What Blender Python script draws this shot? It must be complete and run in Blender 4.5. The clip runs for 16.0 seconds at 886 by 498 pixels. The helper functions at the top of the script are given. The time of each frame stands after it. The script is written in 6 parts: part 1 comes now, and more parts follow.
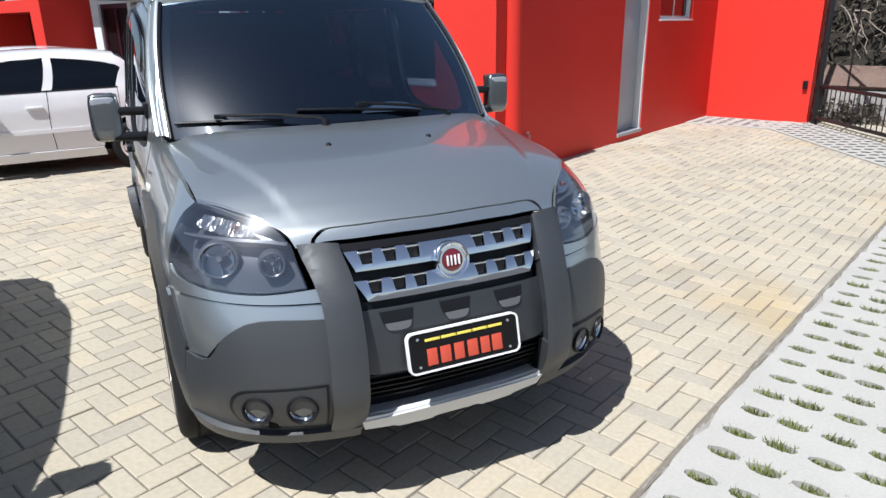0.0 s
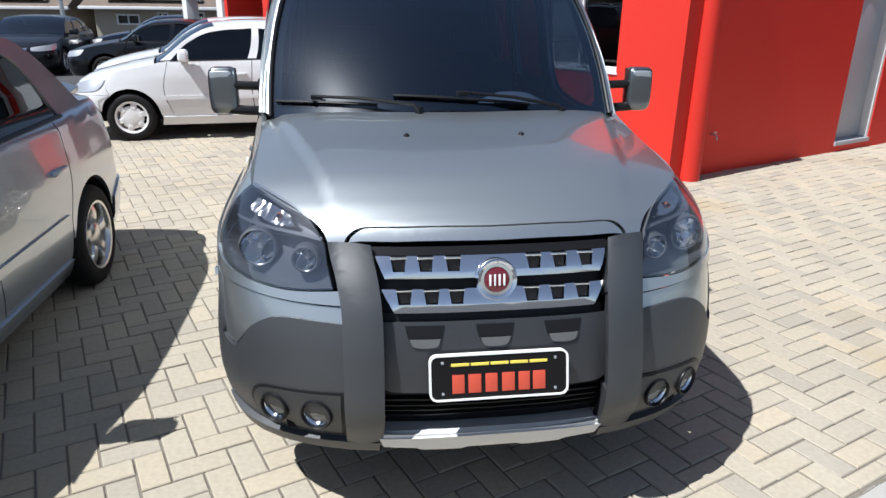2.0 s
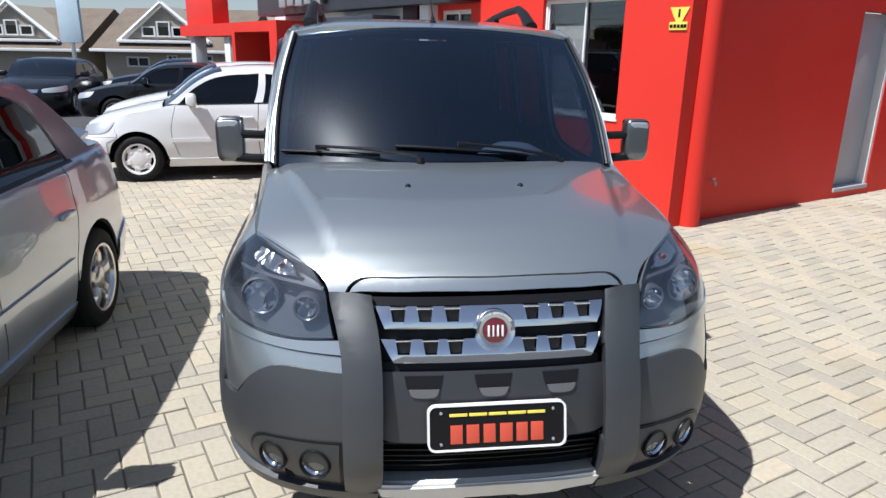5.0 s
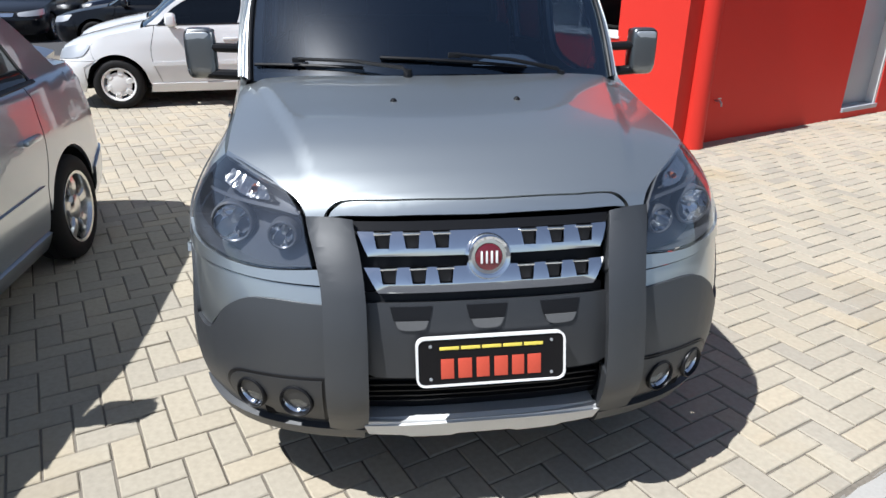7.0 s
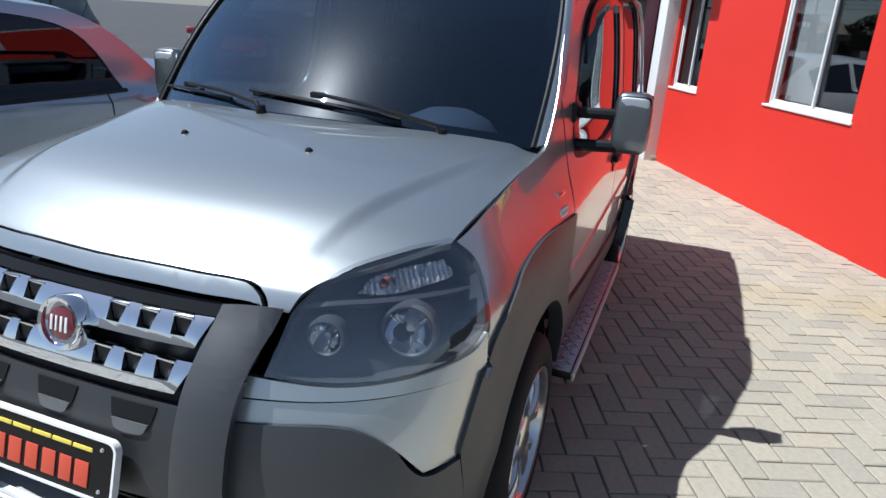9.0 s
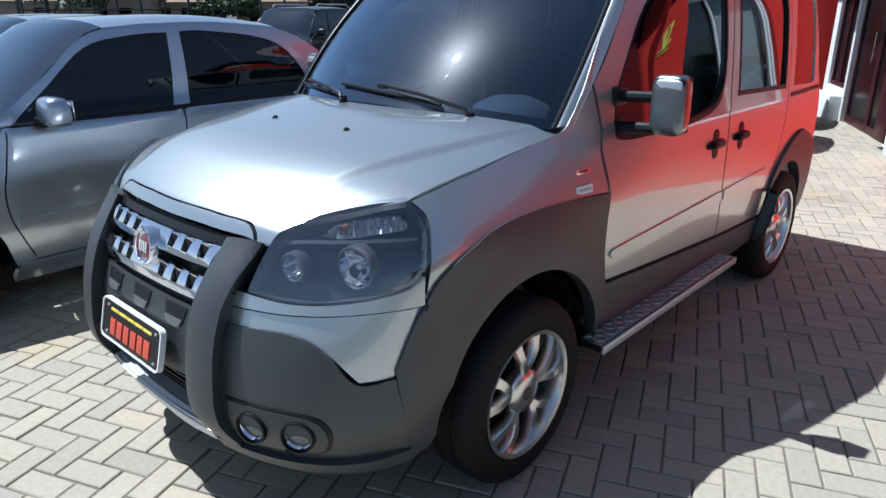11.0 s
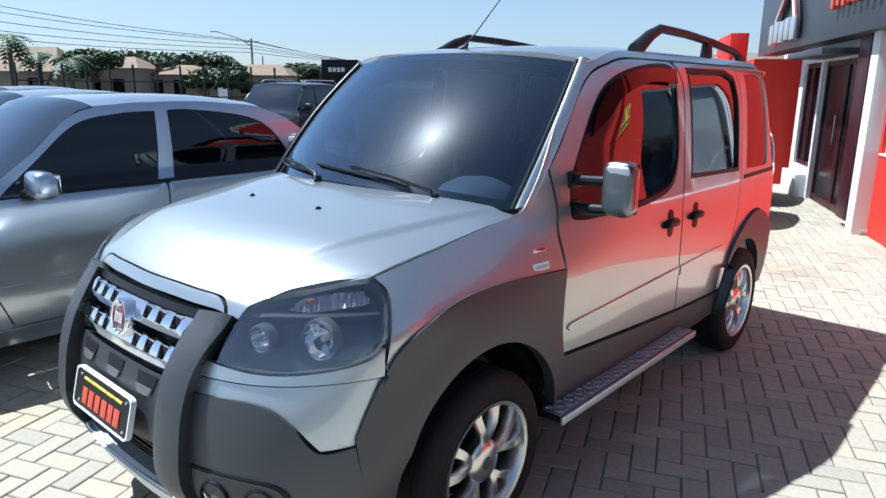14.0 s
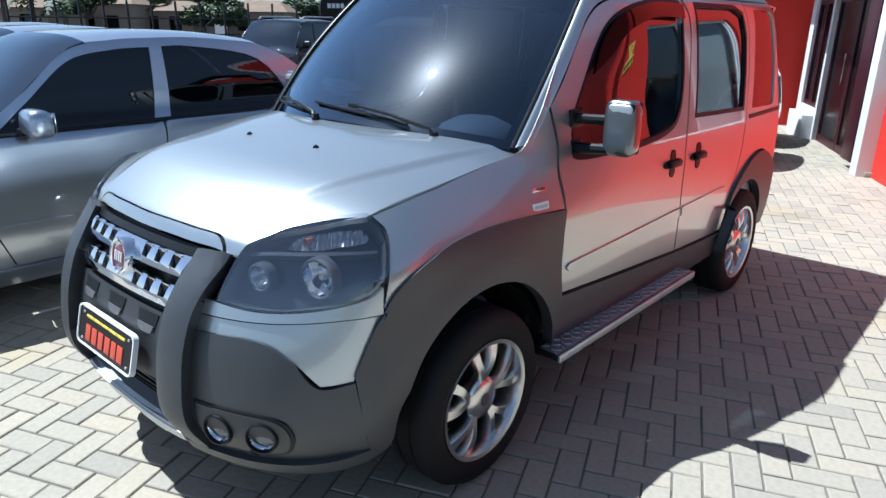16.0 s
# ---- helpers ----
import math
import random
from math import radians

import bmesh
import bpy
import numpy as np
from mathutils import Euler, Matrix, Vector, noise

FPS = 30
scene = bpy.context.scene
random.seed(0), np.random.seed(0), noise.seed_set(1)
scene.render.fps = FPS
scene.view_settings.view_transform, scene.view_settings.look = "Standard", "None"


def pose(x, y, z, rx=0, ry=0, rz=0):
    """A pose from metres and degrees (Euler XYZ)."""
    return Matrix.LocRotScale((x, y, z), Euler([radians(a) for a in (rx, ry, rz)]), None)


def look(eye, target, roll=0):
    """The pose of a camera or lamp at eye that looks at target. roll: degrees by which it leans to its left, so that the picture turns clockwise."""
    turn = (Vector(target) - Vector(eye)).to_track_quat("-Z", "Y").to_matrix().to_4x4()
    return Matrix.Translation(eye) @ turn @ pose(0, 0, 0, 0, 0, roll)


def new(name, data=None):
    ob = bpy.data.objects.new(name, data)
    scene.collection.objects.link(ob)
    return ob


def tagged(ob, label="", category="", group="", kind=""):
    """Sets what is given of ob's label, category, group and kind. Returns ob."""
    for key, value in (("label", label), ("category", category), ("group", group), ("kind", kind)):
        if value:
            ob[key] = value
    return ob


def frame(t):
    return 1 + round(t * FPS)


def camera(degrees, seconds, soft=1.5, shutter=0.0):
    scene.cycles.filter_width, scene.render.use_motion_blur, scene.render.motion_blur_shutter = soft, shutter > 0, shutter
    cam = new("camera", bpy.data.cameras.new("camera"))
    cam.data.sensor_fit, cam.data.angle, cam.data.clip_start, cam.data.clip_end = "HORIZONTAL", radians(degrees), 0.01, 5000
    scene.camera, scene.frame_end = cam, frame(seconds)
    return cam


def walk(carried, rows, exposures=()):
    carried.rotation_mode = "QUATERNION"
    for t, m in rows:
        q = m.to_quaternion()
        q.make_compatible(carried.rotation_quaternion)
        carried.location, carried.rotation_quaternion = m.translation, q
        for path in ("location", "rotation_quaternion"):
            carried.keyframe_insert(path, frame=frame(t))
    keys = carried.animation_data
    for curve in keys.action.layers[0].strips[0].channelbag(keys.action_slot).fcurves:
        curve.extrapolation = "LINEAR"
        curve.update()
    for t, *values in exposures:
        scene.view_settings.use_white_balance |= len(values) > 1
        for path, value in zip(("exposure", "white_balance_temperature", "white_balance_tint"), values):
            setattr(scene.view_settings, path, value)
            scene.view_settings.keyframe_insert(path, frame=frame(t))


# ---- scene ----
cam = camera(66.8, 16.0)
PATH = [
    (0, (-0.944, -1.892, 1.634), (-0.126, -0.18, 1.001), -0.9),
    (0.2, (-0.809, -1.87, 1.66), (-0.077, -0.12, 1.022), -0.9),
    (0.5, (-0.653, -1.777, 1.622), (-0.03, 0.018, 0.995), 0.5),
    (1, (-0.466, -1.762, 1.643), (-0.078, 0.09, 0.997), 1.0),
    (1.5, (-0.414, -1.781, 1.641), (-0.142, 0.086, 0.978), 0.4),
    (2, (-0.411, -1.782, 1.648), (-0.152, 0.08, 0.964), 0.7),
    (2.5, (-0.395, -1.785, 1.642), (-0.094, 0.057, 0.922), 2.2),
    (3, (-0.393, -1.785, 1.64), (-0.097, 0.057, 0.92), 2.3),
    (3.5, (-0.395, -1.788, 1.642), (-0.093, 0.05, 0.914), 2.3),
    (4, (-0.401, -1.796, 1.661), (-0.139, 0.085, 1.033), 1.2),
    (4.2, (-0.408, -1.797, 1.675), (-0.148, 0.102, 1.105), 1.2),
    (6.3, (-0.4, -1.824, 1.697), (-0.152, 0.068, 1.101), 0.9),
    (6.5, (-0.395, -1.809, 1.674), (-0.112, 0.064, 1.034), 1.5),
    (7, (-0.359, -1.641, 1.612), (-0.102, 0.187, 0.842), 0.6),
    (7.5, (-0.222, -1.378, 1.554), (0.011, 0.407, 0.684), -0.3),
    (8, (0.252, -1.254, 1.552), (0.329, 0.579, 0.757), 2.1),
    (8.5, (0.743, -1.07, 1.565), (0.562, 0.784, 0.837), 3.5),
    (9, (1.221, -0.955, 1.569), (0.582, 0.826, 0.921), 3.8),
    (9.5, (1.558, -0.843, 1.547), (0.536, 0.761, 0.927), 2.8),
    (9.7, (1.651, -0.758, 1.564), (0.45, 0.7, 0.908), 3.2),
    (12, (2.168, -0.867, 1.588), (0.881, 0.509, 0.917), -0.6),
    (12.5, (2.178, -0.869, 1.592), (0.91, 0.519, 0.908), 0.5),
    (13, (2.184, -0.865, 1.587), (0.937, 0.538, 0.899), 0.7),
    (13.5, (2.191, -0.861, 1.596), (0.937, 0.556, 0.946), 0.8),
    (14, (2.189, -0.859, 1.641), (0.901, 0.597, 1.169), 0.6),
    (14.3, (2.181, -0.83, 1.699), (0.899, 0.633, 1.236), 0.6),
    (14.5, (2.195, -0.855, 1.653), (0.902, 0.608, 1.22), 0.2),
    (15, (2.195, -0.854, 1.652), (0.911, 0.607, 1.185), 0.7),
    (15.5, (2.198, -0.853, 1.636), (0.929, 0.585, 1.071), 0.8),
    (16, (2.194, -0.849, 1.63), (0.935, 0.569, 0.993), 0.7),
]
walk(cam, [(t, look(eye, target, roll)) for t, eye, target, roll in PATH],
     [(0, 0.68, 5800, 10), (3, 0.64, 5800, 10), (7, 0.64, 5800, 10), (8, 0.58, 5750, 9), (9, 0.5, 5550, 8), (9.5, 0.42, 5400, 7), (12, 0.76, 5300, 7), (13.3, 0.82, 5300, 7), (14.1, 1.0, 5300, 6), (15, 1.0, 5250, 6), (16, 0.82, 5200, 6)])


# ---------------------------------------------------------------- world and sun
SUN_H = Vector((0.525, 0.25, -1.0)).normalized()
world = bpy.data.worlds.new("sky")
scene.world = world
world.use_nodes = True
wn = world.node_tree
sky = wn.nodes.new("ShaderNodeTexSky")
sky.sky_type, sky.sun_disc = "NISHITA", False
sky.sun_elevation = math.asin(-SUN_H.z)
sky.sun_rotation = math.atan2(-SUN_H.x, -SUN_H.y)
sky.air_density, sky.dust_density, sky.ozone_density = 1.0, 0.5, 3.0
wn.nodes["Background"].inputs["Strength"].default_value = 0.062
pale = wn.nodes.new("ShaderNodeHueSaturation")
pale.inputs["Saturation"].default_value = 0.66
wn.links.new(sky.outputs[0], pale.inputs["Color"])
wn.links.new(pale.outputs[0], wn.nodes["Background"].inputs["Color"])
sun = new("sun", bpy.data.lights.new("sun", "SUN"))
sun.data.energy, sun.data.angle, sun.data.color = 5.0, radians(0.55), (1.0, 0.95, 0.87)
sun.rotation_euler = SUN_H.to_track_quat("-Z", "Y").to_euler()

# ---------------------------------------------------------------- materials


def material(name, color, rough=0.5, metal=0.0, grain=60.0, vary=0.12, blotch=2.5, bump=0.0, coat=0.0, dirt=None, spec=0.5, island=False, coat_ior=1.5):
    """Principled surface with fine grain, broad blotches and a little relief."""
    m = bpy.data.materials.new(name)
    m.use_nodes = True
    t = m.node_tree
    b = t.nodes["Principled BSDF"]
    co = t.nodes.new("ShaderNodeTexCoord")
    fine, broad = t.nodes.new("ShaderNodeTexNoise"), t.nodes.new("ShaderNodeTexNoise")
    fine.inputs["Scale"].default_value, fine.inputs["Detail"].default_value = grain, 5
    broad.inputs["Scale"].default_value, broad.inputs["Detail"].default_value = blotch, 6
    for n in (fine, broad):
        t.links.new(co.outputs["Object"], n.inputs["Vector"])
    add = t.nodes.new("ShaderNodeMath")
    add.operation = "ADD"
    t.links.new(fine.outputs["Fac"], add.inputs[0])
    t.links.new(broad.outputs["Fac"], add.inputs[1])
    ramp = t.nodes.new("ShaderNodeMapRange")
    ramp.inputs["From Min"].default_value, ramp.inputs["From Max"].default_value = 0.6, 1.4
    ramp.inputs["To Min"].default_value, ramp.inputs["To Max"].default_value = 1 - vary, 1 + vary
    t.links.new(add.outputs[0], ramp.inputs["Value"])
    hue = t.nodes.new("ShaderNodeHueSaturation")
    hue.inputs["Color"].default_value = (*color, 1)
    t.links.new(ramp.outputs[0], hue.inputs["Value"])
    last = hue.outputs[0]
    if dirt:
        mix = t.nodes.new("ShaderNodeMix")
        mix.data_type = "RGBA"
        st = t.nodes.new("ShaderNodeTexNoise")
        st.inputs["Scale"].default_value, st.inputs["Detail"].default_value = dirt[2], 8
        t.links.new(co.outputs["Object"], st.inputs["Vector"])
        cut = t.nodes.new("ShaderNodeMapRange")
        cut.inputs["From Min"].default_value, cut.inputs["From Max"].default_value = dirt[1], dirt[1] + 0.18
        cut.inputs["To Max"].default_value = 0.75
        t.links.new(st.outputs["Fac"], cut.inputs["Value"])
        t.links.new(cut.outputs[0], mix.inputs[0])
        t.links.new(last, mix.inputs[6])
        mix.inputs[7].default_value = (*dirt[0], 1)
        last = mix.outputs[2]
    if island:
        geo, obj = t.nodes.new("ShaderNodeNewGeometry"), t.nodes.new("ShaderNodeObjectInfo")
        both, frac = t.nodes.new("ShaderNodeMath"), t.nodes.new("ShaderNodeMath")
        both.operation, frac.operation = "ADD", "FRACT"
        t.links.new(geo.outputs["Random Per Island"], both.inputs[0])
        t.links.new(obj.outputs["Random"], both.inputs[1])
        t.links.new(both.outputs[0], frac.inputs[0])
        cr = t.nodes.new("ShaderNodeValToRGB")
        for k, e in enumerate(((0.0, (0.84, 0.845, 0.86)), (0.3, (0.95, 0.945, 0.93)), (0.7, (1.0, 0.99, 0.96)), (1.0, (1.06, 1.02, 0.95)))):
            el = cr.color_ramp.elements[k] if k < 2 else cr.color_ramp.elements.new(e[0])
            el.position, el.color = e[0], (*e[1], 1)
        t.links.new(frac.outputs[0], cr.inputs[0])
        mul = t.nodes.new("ShaderNodeMix")
        mul.data_type, mul.blend_type = "RGBA", "MULTIPLY"
        mul.inputs[0].default_value = 1.0
        t.links.new(last, mul.inputs[6])
        t.links.new(cr.outputs[0], mul.inputs[7])
        last = mul.outputs[2]
    t.links.new(last, b.inputs["Base Color"])
    rr = t.nodes.new("ShaderNodeMapRange")
    rr.inputs["To Min"].default_value, rr.inputs["To Max"].default_value = max(0.02, rough * 0.85), min(1, rough * 1.15)
    t.links.new(fine.outputs["Fac"], rr.inputs["Value"])
    t.links.new(rr.outputs[0], b.inputs["Roughness"])
    b.inputs["Metallic"].default_value = metal
    b.inputs["Specular IOR Level"].default_value = spec
    b.inputs["Coat Weight"].default_value, b.inputs["Coat Roughness"].default_value = coat, 0.02
    b.inputs["Coat IOR"].default_value = coat_ior
    if bump:
        bm_ = t.nodes.new("ShaderNodeBump")
        bm_.inputs["Strength"].default_value, bm_.inputs["Distance"].default_value = min(1, bump), 0.004
        t.links.new(fine.outputs["Fac"], bm_.inputs["Height"])
        t.links.new(bm_.outputs[0], b.inputs["Normal"])
    return m


def glass(name, tint, mirror=0.06, rough=0.0, film=0.0, sheen=(0.9, 0.95, 1), steep=4.0):
    """A thin pane: tinted light straight through, and a mirror coat that grows at grazing angles."""
    m = bpy.data.materials.new(name)
    m.use_nodes = True
    t = m.node_tree
    t.nodes.remove(t.nodes["Principled BSDF"])
    tr, gl, lw, mx = (t.nodes.new("ShaderNode" + k) for k in ("BsdfTransparent", "BsdfGlossy", "LayerWeight", "MixShader"))
    tr.inputs["Color"].default_value = (*tint, 1)
    gl.inputs["Color"].default_value = (*sheen, 1)
    gl.inputs["Roughness"].default_value = rough
    lw.inputs["Blend"].default_value = 0.5
    power, span = t.nodes.new("ShaderNodeMath"), t.nodes.new("ShaderNodeMapRange")
    power.operation, power.inputs[1].default_value = "POWER", steep
    span.inputs["To Min"].default_value = mirror
    t.links.new(lw.outputs["Facing"], power.inputs[0])
    t.links.new(power.outputs[0], span.inputs["Value"])
    t.links.new(span.outputs[0], mx.inputs[0])
    t.links.new(tr.outputs[0], mx.inputs[1])
    if film:
        # a dusty film spreads part of the gloss
        wide, mix2 = t.nodes.new("ShaderNodeBsdfGlossy"), t.nodes.new("ShaderNodeMixShader")
        wide.inputs["Roughness"].default_value, mix2.inputs[0].default_value = 0.27, film
        t.links.new(gl.outputs[0], mix2.inputs[1])
        t.links.new(wide.outputs[0], mix2.inputs[2])
        gl = mix2
    t.links.new(gl.outputs[0], mx.inputs[2])
    t.links.new(mx.outputs[0], t.nodes["Material Output"].inputs["Surface"])
    return m


PAINT = material("silver_paint", (0.49, 0.515, 0.512), 0.35, 0.9, 900, 0.03, 1.5, coat=1.0, coat_ior=1.8)
MIRROR_CAP = material("mirror_cap_paint", (0.19, 0.198, 0.202), 0.3, 0.9, 900, 0.03, 1.5, coat=1.0, coat_ior=1.6)
PAINT_B = material("silver_blue_paint", (0.45, 0.495, 0.56), 0.3, 0.96, 900, 0.03, 1.5, coat=1.0, coat_ior=1.8)
WHITE = material("white_paint", (0.68, 0.68, 0.68), 0.35, 0.0, 400, 0.03, 1.5, coat=1.0)
DARKP = material("black_paint", (0.006, 0.007, 0.01), 0.3, 0.0, 400, 0.1, 1.5, coat=0.5, spec=0.2)
BLUEP = material("dark_blue_paint", (0.008, 0.013, 0.03), 0.3, 0.1, 400, 0.1, 1.5, coat=0.6, spec=0.2)
REDP = material("red_paint", (0.3, 0.02, 0.02), 0.3, 0.1, 400, 0.1, 1.5, coat=1.0)
PLASTIC = material("grey_plastic", (0.03, 0.032, 0.035), 0.46, 0.0, 350, 0.08, 3, bump=0.1, spec=0.85)
BLACK = material("black_plastic", (0.008, 0.008, 0.009), 0.4, 0.0, 300, 0.15, 3, bump=0.1, spec=0.25)
RUBBER = material("tyre_rubber", (0.01, 0.0095, 0.0095), 0.75, 0.0, 150, 0.2, 6, bump=0.3, spec=0.25)
CHROME = material("chrome", (0.82, 0.83, 0.85), 0.06, 1.0, 50, 0.02, 3)
ALLOY = material("alloy", (0.66, 0.65, 0.63), 0.24, 1.0, 300, 0.05, 4)
SATIN = material("satin_silver", (0.55, 0.56, 0.57), 0.36, 0.7, 300, 0.05, 4)
SKID = material("skid_paint", (0.6, 0.6, 0.59), 0.4, 0.25, 200, 0.06, 4)
PLASTIC_D = material("dark_grey_plastic", (0.019, 0.02, 0.022), 0.46, 0.0, 350, 0.08, 3, bump=0.12, spec=0.8)
# bumper plastic lightened: sunlight on the slot lips is in this colour
LIT_LIP = material("sunlit_slot_lip", (0.1, 0.1, 0.1), 0.45, 0.0, 200, 0.1, 4)
# near-black grey: the room's missing light is put into this colour
UNLIT_ROOM = material("unlit_room_grey", (0.06, 0.058, 0.055), 0.8, 0.0, 60, 0.1, 1)
DIAMOND = material("diamond_plate", (0.42, 0.42, 0.44), 0.35, 0.9, 120, 0.15, 5, bump=0.2)
LINER = material("dark_liner", (0.008, 0.008, 0.009), 0.9, 0.0, 60, 0.2, 3, spec=0.1)
TRIM_GREY = material("grey_cabin_plastic", (0.45, 0.455, 0.46), 0.6, 0.0, 200, 0.1, 3, bump=0.1)
SEAT = material("grey_seat_cloth", (0.09, 0.09, 0.1), 0.9, 0.0, 200, 0.2, 3, bump=0.3)
AMBER = material("amber_plastic", (0.4, 0.12, 0.05), 0.3, 0.0, 80, 0.1, 3)
BADGE_RED = material("red_enamel", (0.12, 0.007, 0.013), 0.25, 0.0, 80, 0.05, 3, coat=1.0)
LETTER_RED = material("red_letter_paint", (0.52, 0.07, 0.035), 0.5, 0.0, 300, 0.12, 6)
YELLOW = material("yellow_paint", (0.75, 0.6, 0.09), 0.5, 0.0, 300, 0.1, 6)
PLATE_BLACK = material("black_plate", (0.007, 0.006, 0.006), 0.4, 0.0, 200, 0.15, 6, spec=0.25)
WHITE_PLASTIC = material("white_plastic", (0.75, 0.74, 0.72), 0.4, 0.0, 100, 0.06, 4)
WINDSCREEN = glass("windscreen_glass", (0.23, 0.28, 0.35), 0.09, 0.014, 0.04, (0.62, 0.8, 1.0), 2.7)
TINTED = glass("tinted_glass", (0.3, 0.32, 0.33), 0.2)
REARGLASS = glass("smoked_rear_glass", (0.04, 0.04, 0.045), 0.2)
PANE = glass("window_pane_glass", (0.62, 0.65, 0.66), 0.1)
SALOON_SCREEN = glass("saloon_windscreen_glass", (0.1, 0.11, 0.13), 0.14, 0.0, 0.0, (0.8, 0.9, 1.0))
DARKGLASS = glass("dark_glass", (0.035, 0.035, 0.045), 0.05)
LENS = glass("lamp_lens", (0.8, 0.81, 0.83), 0.15, 0.0, 0.12)
SMOKED = material("smoked_housing", (0.12, 0.125, 0.136), 0.32, 0.25, 200, 0.1, 4)
RED_WALL = material("red_wall_paint", (0.6, 0.03, 0.018), 0.55, 0.0, 140, 0.05, 1.2, bump=0.08, spec=0.3)
WHITE_WALL = material("white_wall_paint", (0.66, 0.66, 0.65), 0.6, 0.0, 120, 0.04, 1.5, bump=0.08)
FASCIA = material("grey_fascia_panel", (0.05, 0.054, 0.066), 0.4, 0.3, 60, 0.08, 1.0)
SHOPGLASS = material("dark_shop_glass", (0.01, 0.007, 0.008), 0.22, 0.0, 60, 0.1, 1.0, spec=0.12)
MAROON = material("maroon_panel", (0.04, 0.007, 0.012), 0.4, 0.0, 60, 0.1, 2, spec=0.25)
GREY_DOOR = material("grey_door_paint", (0.36, 0.38, 0.41), 0.45, 0.1, 90, 0.06, 2)
PAVER = material("concrete_paver", (0.365, 0.328, 0.262), 0.85, 0.0, 45, 0.16, 1.1, bump=0.5, dirt=((0.37, 0.29, 0.165), 0.56, 0.6), island=True, spec=0.3)
JOINT = material("joint_sand", (0.17, 0.15, 0.122), 0.95, 0.0, 80, 0.3, 3, bump=0.4, spec=0.2)
LAWNBLOCK = material("pale_grid_concrete", (0.35, 0.338, 0.31), 0.88, 0.0, 70, 0.1, 2.2, bump=0.5, spec=0.25)
MORTAR = material("grey_mortar", (0.25, 0.235, 0.21), 0.95, 0.0, 50, 0.35, 4, bump=0.8)
# slot soil kept near-black: the shade of deep slots is in its colour
SHADED_SOIL = material("shaded_slot_soil", (0.014, 0.012, 0.009), 0.95, 0.0, 70, 0.35, 5, bump=0.8)
SOIL = material("soil", (0.1, 0.083, 0.055), 0.95, 0.0, 70, 0.35, 5, bump=0.8)
GRASS = material("grass_blades", (0.15, 0.175, 0.05), 0.7, 0.0, 30, 0.4, 6)
ASPHALT = material("asphalt", (0.05, 0.05, 0.052), 0.9, 0.0, 120, 0.25, 0.6, bump=0.5)

# ---------------------------------------------------------------- mesh helpers


def finish(me, mat, sharp=35):
    me.materials.append(mat)
    me.polygons.foreach_set("use_smooth", [True] * len(me.polygons))
    me.set_sharp_from_angle(angle=radians(sharp))
    me.update()
    return me


def part(name, bm, mat, parent=None, label="", sharp=35, m=None):
    """Links a bmesh as one mesh object under a thing or a part."""
    me = bpy.data.meshes.new(name)
    bmesh.ops.recalc_face_normals(bm, faces=bm.faces)
    bm.to_mesh(me)
    bm.free()
    finish(me, mat, sharp)
    if "form_normal" in me.attributes:
        own = np.empty(len(me.vertices) * 3, dtype=np.float32)
        me.attributes["form_normal"].data.foreach_get("vector", own)
        own = own.reshape(-1, 3)
        face = np.array([v.normal for v in me.vertices])
        own[(own * face).sum(1) < 0] *= -1
        me.attributes.remove(me.attributes["form_normal"])
        bare = np.abs(own).sum(1) < 0.01
        loops = []
        for f in me.polygons:
            vs = f.vertices[:]
            edge = any(bare[k] for k in vs)
            loops += [(0, 0, 0) if edge else tuple(own[k]) for k in vs]
        me.normals_split_custom_set(loops)
    ob = new(name, me)
    ob.parent = parent
    if m is not None:
        ob.matrix_basis = m
    return tagged(ob, label) if label else ob


def thing(name, label, category, m=None, group="", kind=""):
    ob = new(name)
    ob.empty_display_size = 0.2
    if m is not None:
        ob.matrix_basis = m
    return tagged(ob, label, category, group, kind)


def box(size, at=(0, 0, 0), bevel=0.0, bm=None, turn=(0, 0, 0), taper=1.0, seg=2):
    """A box with its middle at `at`; taper narrows its top."""
    bm = bm or bmesh.new()
    vs = bmesh.ops.create_cube(bm, size=1.0)["verts"]
    for v in vs:
        k = taper if v.co.z > 0 else 1.0
        v.co = Vector((v.co.x * size[0] * k, v.co.y * size[1] * k, v.co.z * size[2]))
    if bevel:
        ed = list({e for v in vs for e in v.link_edges})
        r = bmesh.ops.bevel(bm, geom=ed, offset=bevel, segments=seg, affect="EDGES", profile=0.6)
        vs = list({v for f in r["faces"] for v in f.verts} | {v for v in vs if v.is_valid})
    mm = pose(*at, *turn)
    for v in vs:
        v.co = mm @ v.co
    return bm


def lathe(profile, n=32, axis="z", bm=None, at=(0, 0, 0), arc=360.0, close=False):
    """Turns (radius, height) pairs round an axis."""
    bm = bm or bmesh.new()
    full = arc >= 360
    rings = []
    for i in range(n if full else n + 1):
        a = radians(arc) * i / n
        ring = []
        for r, h in profile:
            p = (r * math.cos(a), r * math.sin(a), h)
            p = {"z": p, "x": (p[2], p[0], p[1]), "y": (p[0], p[2], p[1])}[axis]
            ring.append(bm.verts.new(Vector(p) + Vector(at)))
        rings.append(ring)
    k = len(profile)
    for i in range(n):
        r0, r1 = rings[i], rings[(i + 1) % len(rings)]
        for j in range(k if close else k - 1):
            try:
                bm.faces.new((r0[j], r1[j], r1[(j + 1) % k], r0[(j + 1) % k]))
            except ValueError:
                pass
    bmesh.ops.remove_doubles(bm, verts=bm.verts, dist=1e-5)
    return bm


